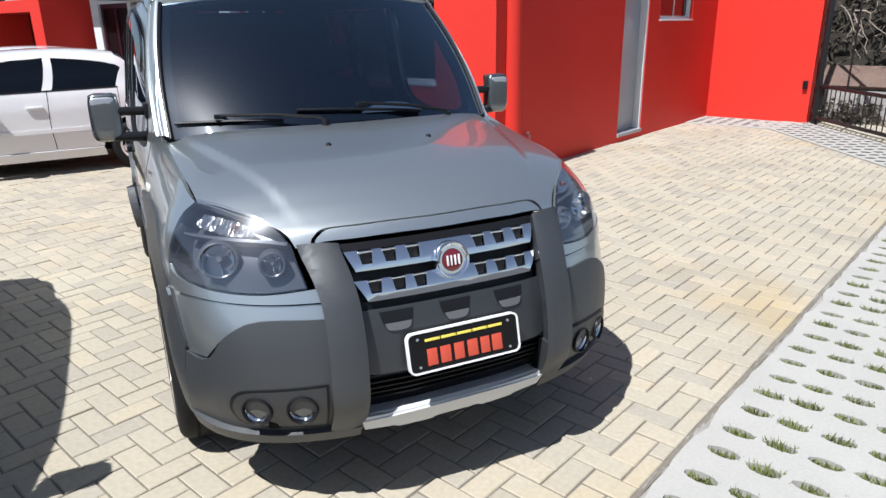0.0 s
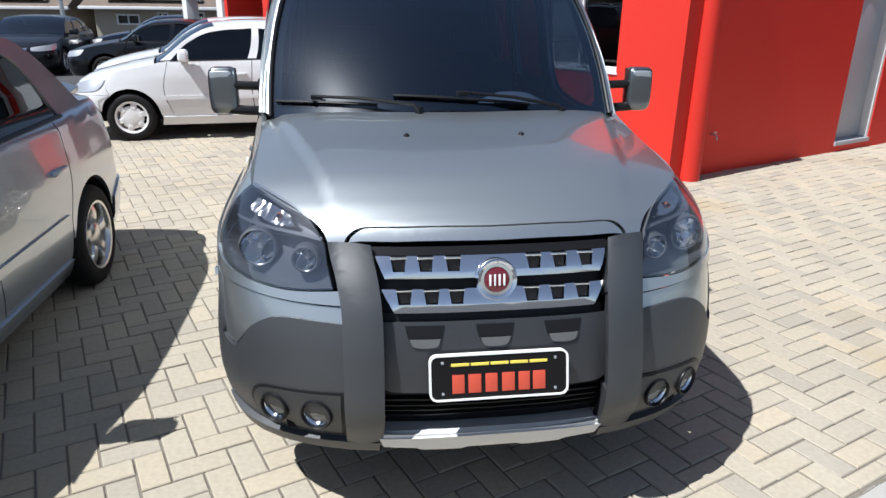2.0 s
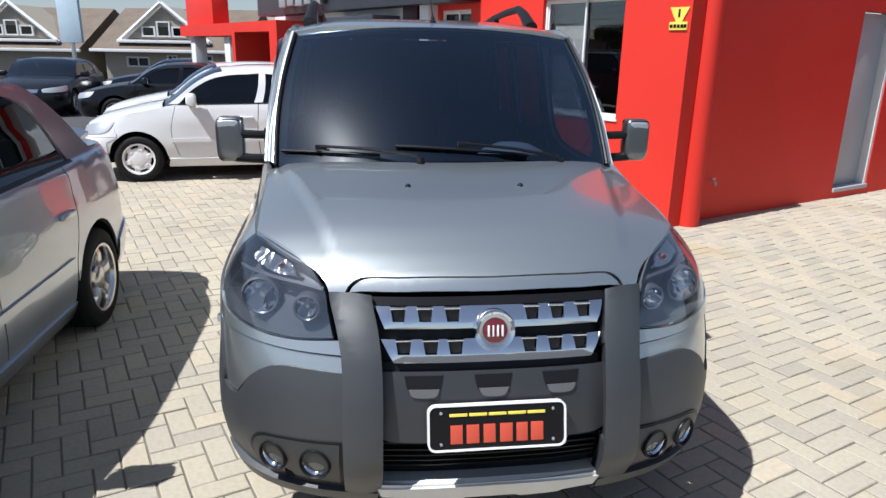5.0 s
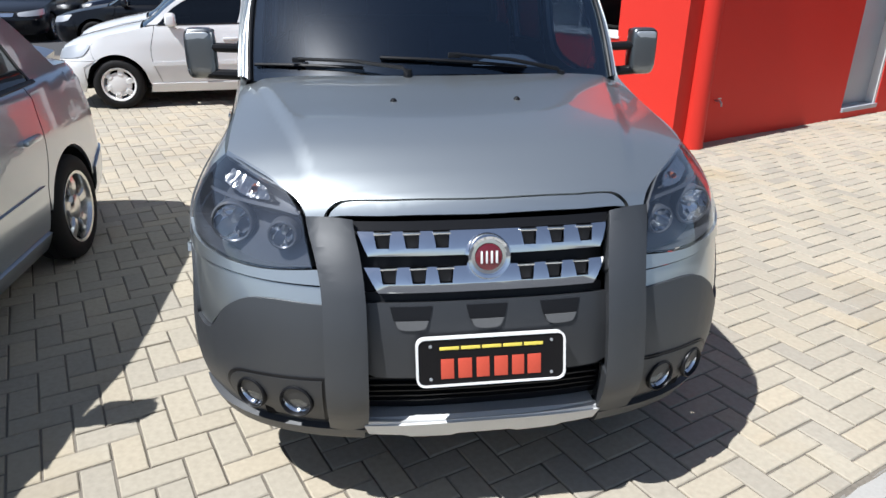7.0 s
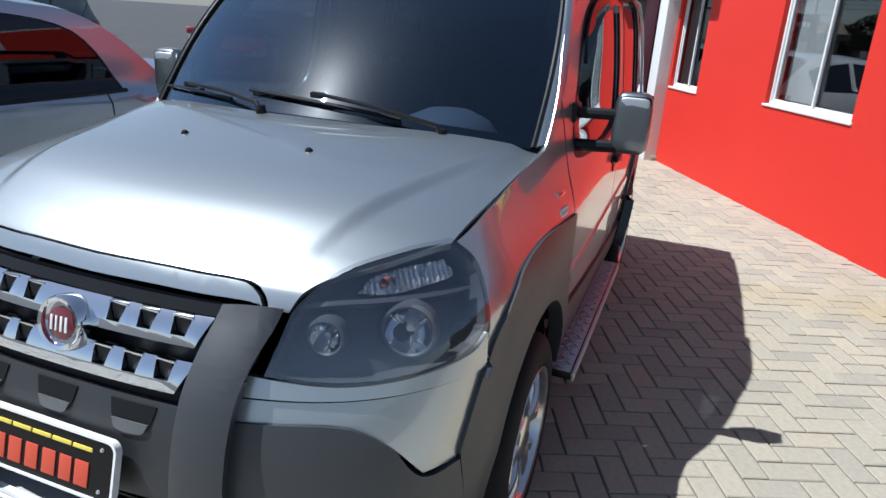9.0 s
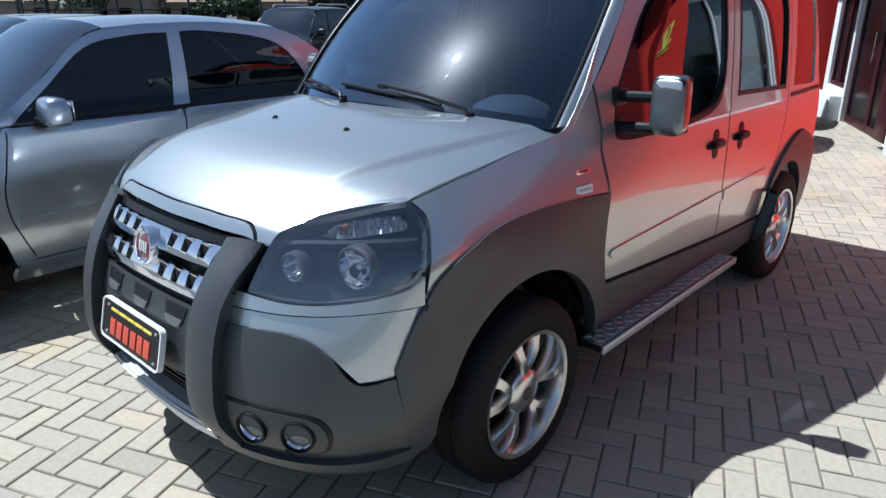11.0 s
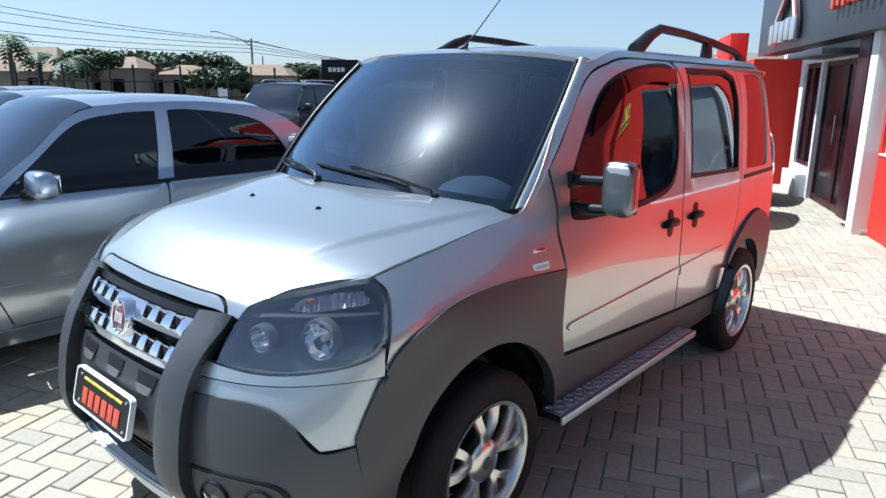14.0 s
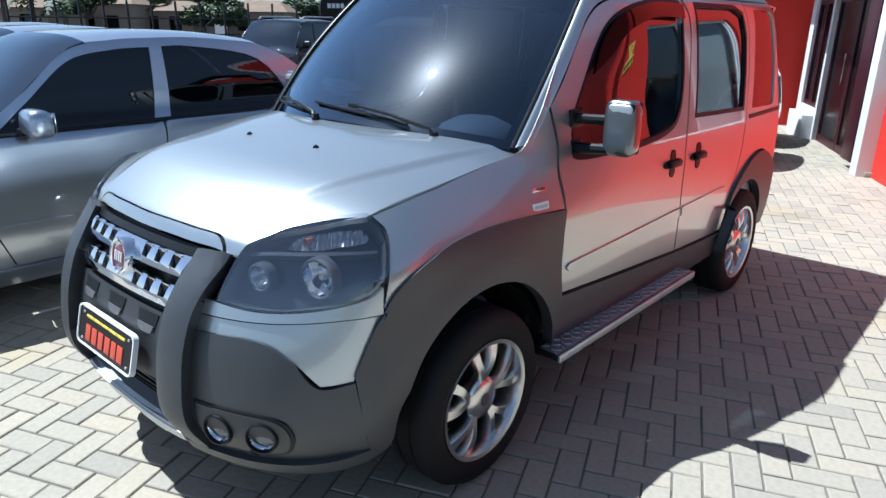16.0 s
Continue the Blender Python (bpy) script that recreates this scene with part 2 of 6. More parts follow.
def cushion(half, at, power=0.5, bm=None, nu=28, nv=16):
    """A rounded block with soft corners: half its size, its middle, and how square it is."""
    bm = bm or bmesh.new()
    sp = lambda c, e: math.copysign(abs(c) ** e, c)
    rows = []
    for j in range(1, nv):
        b = math.pi * j / nv - math.pi / 2
        rows.append([bm.verts.new((at[0] + half[0] * sp(math.cos(b), power) * sp(math.cos(2 * math.pi * i / nu), power), at[1] + half[1] * sp(math.cos(b), power) * sp(math.sin(2 * math.pi * i / nu), power),
                                   at[2] + half[2] * sp(math.sin(b), power))) for i in range(nu)])
    for p, q in zip(rows, rows[1:]):
        for i in range(nu):
            bm.faces.new((p[i - 1], p[i], q[i], q[i - 1]))
    bm.faces.new(rows[0][::-1])
    bm.faces.new(rows[-1])
    return bm


def tube(points, radius, n=8, bm=None, taper=None):
    """A round bar along points; taper gives the end's radius."""
    bm = bm or bmesh.new()
    pts = [Vector(p) for p in points]
    rings = []
    for i, p in enumerate(pts):
        d = (pts[min(i + 1, len(pts) - 1)] - pts[max(i - 1, 0)]).normalized()
        u = d.cross(Vector((0, 0, 1)) if abs(d.z) < 0.95 else Vector((1, 0, 0))).normalized()
        w = d.cross(u)
        r = radius if taper is None else radius + (taper - radius) * i / (len(pts) - 1)
        rings.append([bm.verts.new(p + r * (math.cos(2 * math.pi * k / n) * u + math.sin(2 * math.pi * k / n) * w)) for k in range(n)])
    for r0, r1 in zip(rings, rings[1:]):
        for k in range(n):
            bm.faces.new((r0[k], r0[(k + 1) % n], r1[(k + 1) % n], r1[k]))
    bm.faces.new(rings[0][::-1])
    bm.faces.new(rings[-1])
    return bm


def grid(fn, nu, nv, thick=0.0, bm=None):
    """A sheet from fn(u, v), u and v from 0 to 1, thickened downwards along its normals."""
    bm = bm or bmesh.new()
    vs = [[bm.verts.new(fn(i / nu, j / nv)) for j in range(nv + 1)] for i in range(nu + 1)]
    for i in range(nu):
        for j in range(nv):
            bm.faces.new((vs[i][j], vs[i + 1][j], vs[i + 1][j + 1], vs[i][j + 1]))
    if thick:
        bm.normal_update()
        rim(bm, thick)
    return bm


def rim(bm, depth):
    """Turns the open border of a sheet back by depth, so that it shows an edge."""
    bm.normal_update()
    nl = bm.verts.layers.float_vector.get("form_normal")
    edges = [e for e in bm.edges if e.is_boundary]
    nrm = {v: v.normal.copy() for e in edges for v in e.verts}
    r = bmesh.ops.extrude_edge_only(bm, edges=edges)
    new_v = [g for g in r["geom"] if isinstance(g, bmesh.types.BMVert)]
    for v in new_v:
        src = min((n for n in nrm), key=lambda n: (n.co - v.co).length_squared)
        v.co = v.co - nrm[src] * depth
        if nl:
            v[nl] = (0, 0, 0)
    return bm


def curve_through(pts, n=5):
    """A closed outline through points (u, v, sharp): rounded, but for the sharp ones."""
    out, k = [], len(pts)
    for i in range(k):
        p0, p1, p2, p3 = (pts[(i + d) % k] for d in (-1, 0, 1, 2))
        a, b = np.array(p1[:2]), np.array(p2[:2])
        ta = (b - a) if p1[2] else (b - np.array(p0[:2])) / 2
        tb = (b - a) if p2[2] else (np.array(p3[:2]) - a) / 2
        lim = 1.2 * np.linalg.norm(b - a)
        ta, tb = (t if np.linalg.norm(t) < lim else t * lim / np.linalg.norm(t) for t in (ta, tb))
        steps = 1 if (p1[2] and p2[2]) else n
        for j in range(steps):
            t = j / steps
            out.append((2 * t**3 - 3 * t**2 + 1) * a + (t**3 - 2 * t**2 + t) * ta + (-2 * t**3 + 3 * t**2) * b + (t**3 - t**2) * tb)
    return out


def flat_sheet(outline, du, dv, gap=0.0, holes=()):
    """A flat sheet with that outline, cut along a raster, to be bent over a form."""
    pts = [np.array(p) for p in outline]
    area = sum(a[0] * b[1] - a[1] * b[0] for a, b in zip(pts, pts[1:] + pts[:1]))
    if area < 0:
        pts = pts[::-1]
    if gap:
        moved = []
        for i, p in enumerate(pts):
            d0, d1 = p - pts[i - 1], pts[(i + 1) % len(pts)] - p
            d0, d1 = d0 / (np.linalg.norm(d0) + 1e-9), d1 / (np.linalg.norm(d1) + 1e-9)
            n = np.array([-(d0[1] + d1[1]), d0[0] + d1[0]])
            moved.append(p + gap * n / max(0.35, np.linalg.norm(n) ** 2 / 2) if np.linalg.norm(n) > 0.05 else p)
        pts = moved
    bm = bmesh.new()
    edges = []
    for loop in (pts, *holes):
        vs = [bm.verts.new((p[0], p[1], 0)) for p in loop]
        edges += [bm.edges.new((vs[i - 1], vs[i])) for i in range(len(vs))]
    bmesh.ops.triangle_fill(bm, use_beauty=True, use_dissolve=False, edges=edges, normal=(0, 0, 1))
    lo, hi = np.min(pts, 0), np.max(pts, 0)
    for axis, step in ((0, du), (1, dv)):
        for k in range(math.floor(lo[axis] / step) + 1, math.ceil(hi[axis] / step)):
            c, n = [0, 0, 0], [0, 0, 0]
            c[axis], n[axis] = k * step, 1
            bmesh.ops.bisect_plane(bm, geom=bm.verts[:] + bm.edges[:] + bm.faces[:], plane_co=c, plane_no=n, dist=1e-5)
    return bm

# ---------------------------------------------------------------- car bodies

def tab(table, v):
    """A smooth curve through the pairs of a table."""
    n = len(table)
    if v <= table[0][0] or v >= table[-1][0]:
        return table[0][1] if v <= table[0][0] else table[-1][1]
    i = next(k for k in range(n - 1) if v <= table[k + 1][0])
    (x0, y0), (x1, y1) = table[i], table[i + 1]
    d = (y1 - y0) / (x1 - x0)
    m = []
    for k in (i, i + 1):
        if 0 < k < n - 1:
            a = (table[k][1] - table[k - 1][1]) / (table[k][0] - table[k - 1][0])
            b = (table[k + 1][1] - table[k][1]) / (table[k + 1][0] - table[k][0])
            m.append(0.0 if a * b <= 0 else 2 * a * b / (a + b))
        else:
            m.append(d)
    h, t = x1 - x0, (v - x0) / (x1 - x0)
    return (2 * t**3 - 3 * t**2 + 1) * y0 + (t**3 - 2 * t**2 + t) * h * m[0] + (3 * t**2 - 2 * t**3) * y1 + (t**3 - t**2) * h * m[1]


def smooth(a, b, v):
    t = min(1.0, max(0.0, (v - a) / (b - a)))
    return t * t * (3 - 2 * t)


class Shell:
    """The outer skin of a car that faces -y: rounded front and rear corners and bowed sides.
    s runs from 0 at the middle of the front, by 1 at the end of the corner and 2 at the start of the
    rear corner, to 3 at the middle of the rear; s below 0 is the other side."""

    def __init__(self, widths, front, rear, lf, lr, p, narrow):
        self.widths, self.front, self.rear = widths, front, rear
        self.lf, self.lr, self.p, self.narrow = lf, lr, p, narrow

    def half(self, y, z):
        return tab(self.widths, z) - self.narrow(y, z)

    def pt(self, s, z):
        m, s = (-1.0 if s < 0 else 1.0), abs(s)
        a, b, e = tab(self.front, z), tab(self.rear, z), 2 / self.p
        if s <= 1:
            c, d = math.cos(s * math.pi / 2), math.sin(s * math.pi / 2)
            y, k = a + self.lf * (1 - max(c, 0) ** e), d ** e
        elif s <= 2:
            y, k = a + self.lf + (s - 1) * (b - self.lr - a - self.lf), 1.0
        else:
            c, d = math.cos((3 - s) * math.pi / 2), math.sin((3 - s) * math.pi / 2)
            y, k = b - self.lr * (1 - max(c, 0) ** e), max(d, 0) ** e
        return np.array([m * k * self.half(y, z), y, z])

    def lie(self, s, z):
        """The place on the skin and the way out of it."""
        a, b, c, d = self.pt(s - 0.01, z), self.pt(s + 0.01, z), self.pt(s, z - 0.01), self.pt(s, z + 0.01)
        p, q = b - a, d - c
        n = np.array((p[1] * q[2] - p[2] * q[1], p[2] * q[0] - p[0] * q[2], p[0] * q[1] - p[1] * q[0]))
        return self.pt(s, z), n / (math.sqrt(n @ n) + 1e-9)

    def out(self, s, z, off):
        q, n = self.lie(s, z)
        return q + n * off

    def s_side(self, y, z):
        a, b = tab(self.front, z), tab(self.rear, z)
        if y < a + self.lf:
            return math.acos(min(1, max(0, 1 - (y - a) / self.lf)) ** (self.p / 2)) / (math.pi / 2)
        if y > b - self.lr:
            return 3 - math.acos(min(1, max(0, 1 - (b - y) / self.lr)) ** (self.p / 2)) / (math.pi / 2)
        return 1 + (y - a - self.lf) / (b - self.lr - a - self.lf)

    def s_front(self, x, z, base=0):
        lo, hi = (0.0, 1.0) if not base else (3.0, 2.0)
        for _ in range(40):
            mid = (lo + hi) / 2
            lo, hi = (mid, hi) if self.pt(mid, z)[0] < abs(x) else (lo, mid)
        return math.copysign((lo + hi) / 2, x)

    def metric(self, q):
        kind, u, z = q
        if kind == "s":
            return self.s_side(u, z), z
        return self.s_front(u, z, kind == "r"), z


def van_narrow(y, z):
    k = smooth(2.0, 0.3, y)
    return k * (0.015 + 0.15 * smooth(0.9, 1.22, z)) + 0.05 * smooth(2.1, 1.5, y) * smooth(1.3, 1.72, z) + 0.03 * smooth(3.2, 4.3, y)


van_shell = Shell(
    widths=[(0.25, 0.83), (0.4, 0.865), (0.6, 0.882), (0.95, 0.886), (1.08, 0.88), (1.2, 0.862), (1.45, 0.83), (1.65, 0.798), (1.74, 0.768), (1.8, 0.71), (1.84, 0.63)],
    front=[(0.25, 0.06), (0.36, 0.0), (0.5, -0.05), (0.65, -0.035), (0.85, 0.03), (0.95, 0.08), (1.083, 0.165), (1.2, 0.3), (1.8, 0.6)],
    rear=[(0.25, 4.16), (0.5, 4.2), (0.9, 4.2), (1.2, 4.17), (1.8, 4.02)],
    lf=0.52, lr=0.22, p=2.6, narrow=van_narrow)


CORNER = 0.85


def to_metric(sh, s):
    k, m = math.copysign(1, s), abs(s)
    return k * (CORNER * m if m <= 1 else CORNER + (m - 1) * sh.run if m <= 2 else CORNER + sh.run + (m - 2) * CORNER)


def from_metric(sh, u):
    k, m = math.copysign(1, u), abs(u)
    return k * (m / CORNER if m <= CORNER else 1 + (m - CORNER) / sh.run if m <= CORNER + sh.run else 2 + (m - CORNER - sh.run) / CORNER)


def panel(sh, outline, off=0.0, thick=0.02, gap=0.002, step=0.045, mirror=False, form=None, hole=None):
    """A body panel: an outline of ('f' x z), ('r' x z) or ('s' y z) points, a fourth entry marking a
    sharp corner, bent over the shell and turned in at its border."""
    sh.run = 3.4
    pts = []
    for q in outline:
        s, z = sh.metric(q[:3])
        pts.append((to_metric(sh, s), z, len(q) > 3))
    holes = []
    for h in hole or ():
        holes.append(curve_through([(to_metric(sh, sh.metric(q[:3])[0]), q[2], len(q) > 3) for q in h]))
    bm = flat_sheet(curve_through(pts), step, step, gap, holes)
    nl = None if form else bm.verts.layers.float_vector.new("form_normal")
    for v in bm.verts:
        extra = form(v.co.x, v.co.y) if form else 0.0
        s, z = from_metric(sh, v.co.x), v.co.y
        q, n = sh.lie(s, z)
        v.co = q + n * (off + extra)
        if nl:
            v[nl] = Vector(n)
        if mirror:
            v.co.x = -v.co.x
            if nl:
                v[nl] = Vector((-v[nl].x, v[nl].y, v[nl].z))
    bm.normal_update()
    bmesh.ops.recalc_face_normals(bm, faces=bm.faces)
    c = sum((v.co for v in bm.verts), Vector()) / len(bm.verts)
    mid = sum((f.normal * f.calc_area() for f in bm.faces), Vector())
    if mid.dot(Vector((c.x, (c.y - 2.1) * 0.6, 0.0))) < 0:
        bmesh.ops.reverse_faces(bm, faces=bm.faces)
    if thick:
        rim(bm, thick)
    return bm


def top_panel(outline, fn, thick=0.015, gap=0.002, step=0.05):
    """A panel seen from above: an outline of (x, y, sharp) bent to the height fn(x, y)."""
    bm = flat_sheet(curve_through(outline), step, step, gap)
    nl = bm.verts.layers.float_vector.new("form_normal")
    for v in bm.verts:
        x, y = v.co.x, v.co.y
        v.co.z = fn(x, y)
        v[nl] = Vector((fn(x - 0.004, y) - fn(x + 0.004, y), fn(x, y - 0.004) - fn(x, y + 0.004), 0.008)).normalized()
    bm.normal_update()
    if sum(f.normal.z for f in bm.faces) < 0:
        bmesh.ops.reverse_faces(bm, faces=bm.faces)
    if thick:
        rim(bm, thick)
    return bm


def both(pts):
    """A right-hand half outline from the middle line, closed by its mirror image."""
    return pts + [(-p[0], *p[1:]) for p in reversed(pts) if abs(p[0]) > 1e-6]


def arch(y, z, r, a0, a1, n=10):
    return [("s", y + r * math.cos(radians(a0 + (a1 - a0) * i / n)), z + r * math.sin(radians(a0 + (a1 - a0) * i / n))) for i in range(n + 1)]


def wheel(parent, at, side, radius=0.335, rim_r=0.228, width=0.2, spokes=5, cover=False, cap=None, twin=False):
    """tyre > tread and sidewall in one turned ring, rim > spokes, hub cap. side: +1 or -1, the way it faces."""
    w = new("wheel")
    w.parent = parent
    w.matrix_basis = pose(*at, 0, 0, 0 if side > 0 else 180)
    h = width / 2
    prof = [(rim_r, h - 0.012), (rim_r + 0.012, h - 0.002), (rim_r + 0.03, h + 0.004), (radius - 0.035, h), (radius - 0.012, h - 0.012), (radius, h - 0.035),
            (radius, h - 0.06), (radius - 0.007, h - 0.062), (radius - 0.007, h - 0.07), (radius, h - 0.072), (radius, -h + 0.072), (radius - 0.007, -h + 0.07), (radius - 0.007, -h + 0.062),
            (radius, -h + 0.06), (radius, -h + 0.035), (radius - 0.012, -h + 0.012), (rim_r + 0.01, -h), (rim_r - 0.01, -h + 0.02)]
    part("tyre", lathe(prof, 48, "x"), RUBBER, w, "black rubber tyre")
    bm = lathe([(rim_r + 0.006, h - 0.006), (rim_r + 0.004, h + 0.002), (rim_r - 0.012, h - 0.002), (rim_r - 0.022, h - 0.03), (rim_r - 0.03, -h + 0.03)], 48, "x")
    r_ob = part("rim", bm, WHITE_PLASTIC if cover else ALLOY, w)
    part("brake_drum", lathe([(0.0, 0.0), (0.15, 0.0), (0.16, -0.02), (0.16, -0.06)], 24, "x", at=(-0.01, 0, 0)), LINER, w)
    mat = WHITE_PLASTIC if cover else ALLOY
    if cover:
        part("wheel_cover", lathe([(0.0, h - 0.01), (0.06, h - 0.004), (0.09, h - 0.012), (0.13, h - 0.015), (0.14, h - 0.03)], 32, "x"), mat, w, "pale plastic wheel cover")
    for k in range(spokes):
        a0 = 2 * math.pi * k / spokes + 0.3
        for d in ((-0.25, 0.25) if twin else (0.0,)):
            a1 = a0 + d
            bw, tw = (0.021, 0.03) if twin else (0.035, 0.05)
            bm = bmesh.new()
            rows = []
            for i in range(7):
                t = i / 6
                r = 0.045 + (rim_r - 0.018 - 0.045) * t
                aa = a0 + (a1 - a0) * smooth(0.0, 0.75, t) * 1.05
                c, s_ = math.cos(aa), math.sin(aa)
                x = h - 0.03 + 0.018 * math.sin(math.pi * t) + 0.008 * t
                hw = bw + (tw - bw) * t + (0.012 * smooth(0.78, 1.0, t) if twin else 0.0)
                row = []
                for e, dx in ((-1, -0.014), (-0.7, 0), (0.7, 0), (1, -0.014)):
                    row.append(bm.verts.new((x + dx, r * c - e * hw * s_ * 0.75, r * s_ + e * hw * c * 0.75)))
                for e in (1, -1):
                    row.append(bm.verts.new((x - 0.04, r * c - e * hw * s_ * 0.75, r * s_ + e * hw * c * 0.75)))
                rows.append(row)
            for q0, q1 in zip(rows, rows[1:]):
                for i in range(6):
                    bm.faces.new((q0[i], q0[(i + 1) % 6], q1[(i + 1) % 6], q1[i]))
            part("spoke", bm, mat, r_ob)
    part("hub", lathe([(0.0, h - 0.01), (0.03, h - 0.01), (0.066, h - 0.014), (0.082, h - 0.028), (0.085, h - 0.06)], 28, "x"), mat, r_ob)
    if cap:
        part("hub_cap", lathe([(0.0, h - 0.006), (0.02, h - 0.006), (0.027, h - 0.011), (0.027, h - 0.02)], 20, "x"), cap, w, "dark hub cap")
        for k in range(4):
            a = math.pi / 2 * k + 0.5
            part("wheel_bolt", lathe([(0.0, 0.0), (0.014, 0.0), (0.016, -0.01)], 12, "x", at=(h - 0.014, 0.049 * math.cos(a), 0.049 * math.sin(a))), BLACK, w)
    return w


# ---------------------------------------------------------------- the van
HOOD = [(0.09, 0.955), (0.098, 0.973), (0.112, 1.0), (0.126, 1.02), (0.16, 1.045), (0.22, 1.08), (0.334, 1.128), (0.45, 1.155), (0.667, 1.188), (0.9, 1.222), (1.2, 1.25)]


def hood_z(x, y):
    c = 0.415 + 0.265 * y
    return tab(HOOD, y - 0.04 * (x / 0.44) ** 2) - 0.05 * (abs(x) / 0.77) ** 4 + 0.014 * smooth(c + 0.024, c - 0.024, abs(x)) * smooth(0.16, 0.5, y) - 0.006


def roof_z(x, y):
    return tab([(1.5, 1.775), (1.7, 1.812), (2.0, 1.838), (2.6, 1.855), (3.4, 1.855), (4.05, 1.815)], y) - 0.065 * (abs(x) / 0.72) ** 4


van = thing("van", "silver-grey compact van with dark plastic cladding parked on the pavers", "van")
S = van_shell

# bonnet, its nose strip and the windscreen
hood_half = [(0.0, 0.128, 0), (0.25, 0.141, 0), (0.39, 0.158, 0), (0.43, 0.15, 0), (0.447, 0.138, 1), (0.492, 0.148, 1), (0.512, 0.178, 0), (0.55, 0.222, 0), (0.64, 0.307, 0), (0.742, 0.442, 1),
             (0.76, 0.8, 0), (0.776, 1.155, 1), (0.62, 1.075, 0), (0.35, 0.99, 0), (0.0, 0.955, 0)]
hood = part("bonnet", top_panel(both(hood_half), hood_z, 0.02, 0.0025, 0.016), PAINT, van)
lip_half = [(0.0, 0.1, 0), (0.25, 0.113, 0), (0.435, 0.139, 1), (0.42, 0.148, 0), (0.38, 0.154, 0), (0.25, 0.138, 0), (0.0, 0.125, 0)]
part("nose_strip", top_panel(both(lip_half), lambda x, y: hood_z(x, y) + 0.004, 0.02, 0.002, 0.02), PAINT, van)
for x in (-0.21, 0.22):
    bm = lathe([(0.0, 0.011), (0.006, 0.01), (0.01, 0.005), (0.013, 0.0)], 14, "z")
    part("washer_nozzle", bm, BLACK, hood, "black washer nozzle", m=pose(x, 0.668, hood_z(x, 0.668) - 0.001, 12))


def screen(u, v):
    x0, k = 2 * u - 1, 1 - (2 * u - 1) ** 2
    w = 1 + 0.03 * math.sin(math.pi * v)
    lo = Vector((0.742 * x0 * w, 1.155 - 0.183 * k, 1.19 + 0.048 * k))
    hi = Vector((0.676 * x0 * w, 1.677 - 0.117 * k, 1.744 + 0.043 * k))
    return lo.lerp(hi, v) + Vector((0, -0.03, 0.03)) * math.sin(math.pi * v) * 0.48


part("windscreen", grid(screen, 26, 14, 0.006), WINDSCREEN, van, "tinted windscreen")


def pillar_face(m, u, v):
    """From the edge of the glass, u = 0, round to the side of the body, u = 1."""
    a = screen(0.5 + 0.5 * m, v)
    b = Vector((m * (0.79 - 0.075 * v) * (1 + 0.03 * math.sin(math.pi * v)), 1.215 + 0.5 * v, 1.2 + 0.545 * v + 0.02 * math.sin(math.pi * v)))
    return a.lerp(b, u) + Vector((m * 0.35, -0.66, 0.66)) * 0.016 * math.sin(math.pi * min(1, 0.08 + 0.92 * u))


for m in (1, -1):
    part("pillar_face", grid(lambda u, v: pillar_face(m, 0.14 + 0.86 * u, 1.02 * v), 6, 16, 0.012), PAINT, van, "silver windscreen pillar")
    part("screen_seal", tube([pillar_face(m, 0.06, v / 14) for v in range(15)], 0.009, 8), BLACK, van)

bm = bmesh.new()
for u0, u1, v0, v1 in ((0, 0.028, 0, 1), (0.972, 1, 0, 1), (0.028, 0.972, 0, 0.06), (0.028, 0.972, 0.965, 1)):
    grid(lambda u, v: screen(u0 + (u1 - u0) * u, v0 + (v1 - v0) * v) + Vector((0, 0.009, -0.009)), 16, 8, 0.004, bm)
part("screen_border", bm, BLACK, van)
bm = grid(lambda u, v: Vector((0.775 * (2 * u - 1), 1.17 - 0.2 * (1 - (2 * u - 1) ** 2) - 0.028 + 0.045 * v, 1.178 + 0.05 * (1 - (2 * u - 1) ** 2) - 0.012 + 0.012 * v)), 24, 3, 0.02)
part("cowl", bm, BLACK, van, "black cowl panel below the windscreen")


def wiper(px, ax, b0, b1, name="wiper"):
    def on(x, v, h):
        u = x / (0.765 - 0.065 * v) / 2 + 0.5
        return screen(min(1, max(0, u)), v) + Vector((0, -0.7, 0.7)) * h
    w = part(name, tube([on(px, -0.03, 0.035), on(px - 0.02, 0.0, 0.045), on((px + ax) / 2, 0.05, 0.04), on(ax, 0.085, 0.032)], 0.009, 8, taper=0.006), BLACK, van, "black windscreen wiper")
    part("pivot", lathe([(0, 0.03), (0.014, 0.028), (0.018, 0.0)], 12, "z"), BLACK, w, m=Matrix.Translation(on(px, -0.03, 0.02)))
    n = 8
    blade = [on(b0 + (b1 - b0) * i / n, (0.09 - 0.055 * i / n), 0.012) for i in range(n + 1)]
    part("blade", tube(blade, 0.007, 6), BLACK, w)
    part("blade_clip", box((0.05, 0.02, 0.02), on(ax, 0.085, 0.025), 0.005), BLACK, w)


wiper(-0.14, -0.56, -0.74, -0.31)
wiper(0.5, 0.05, -0.24, 0.35)

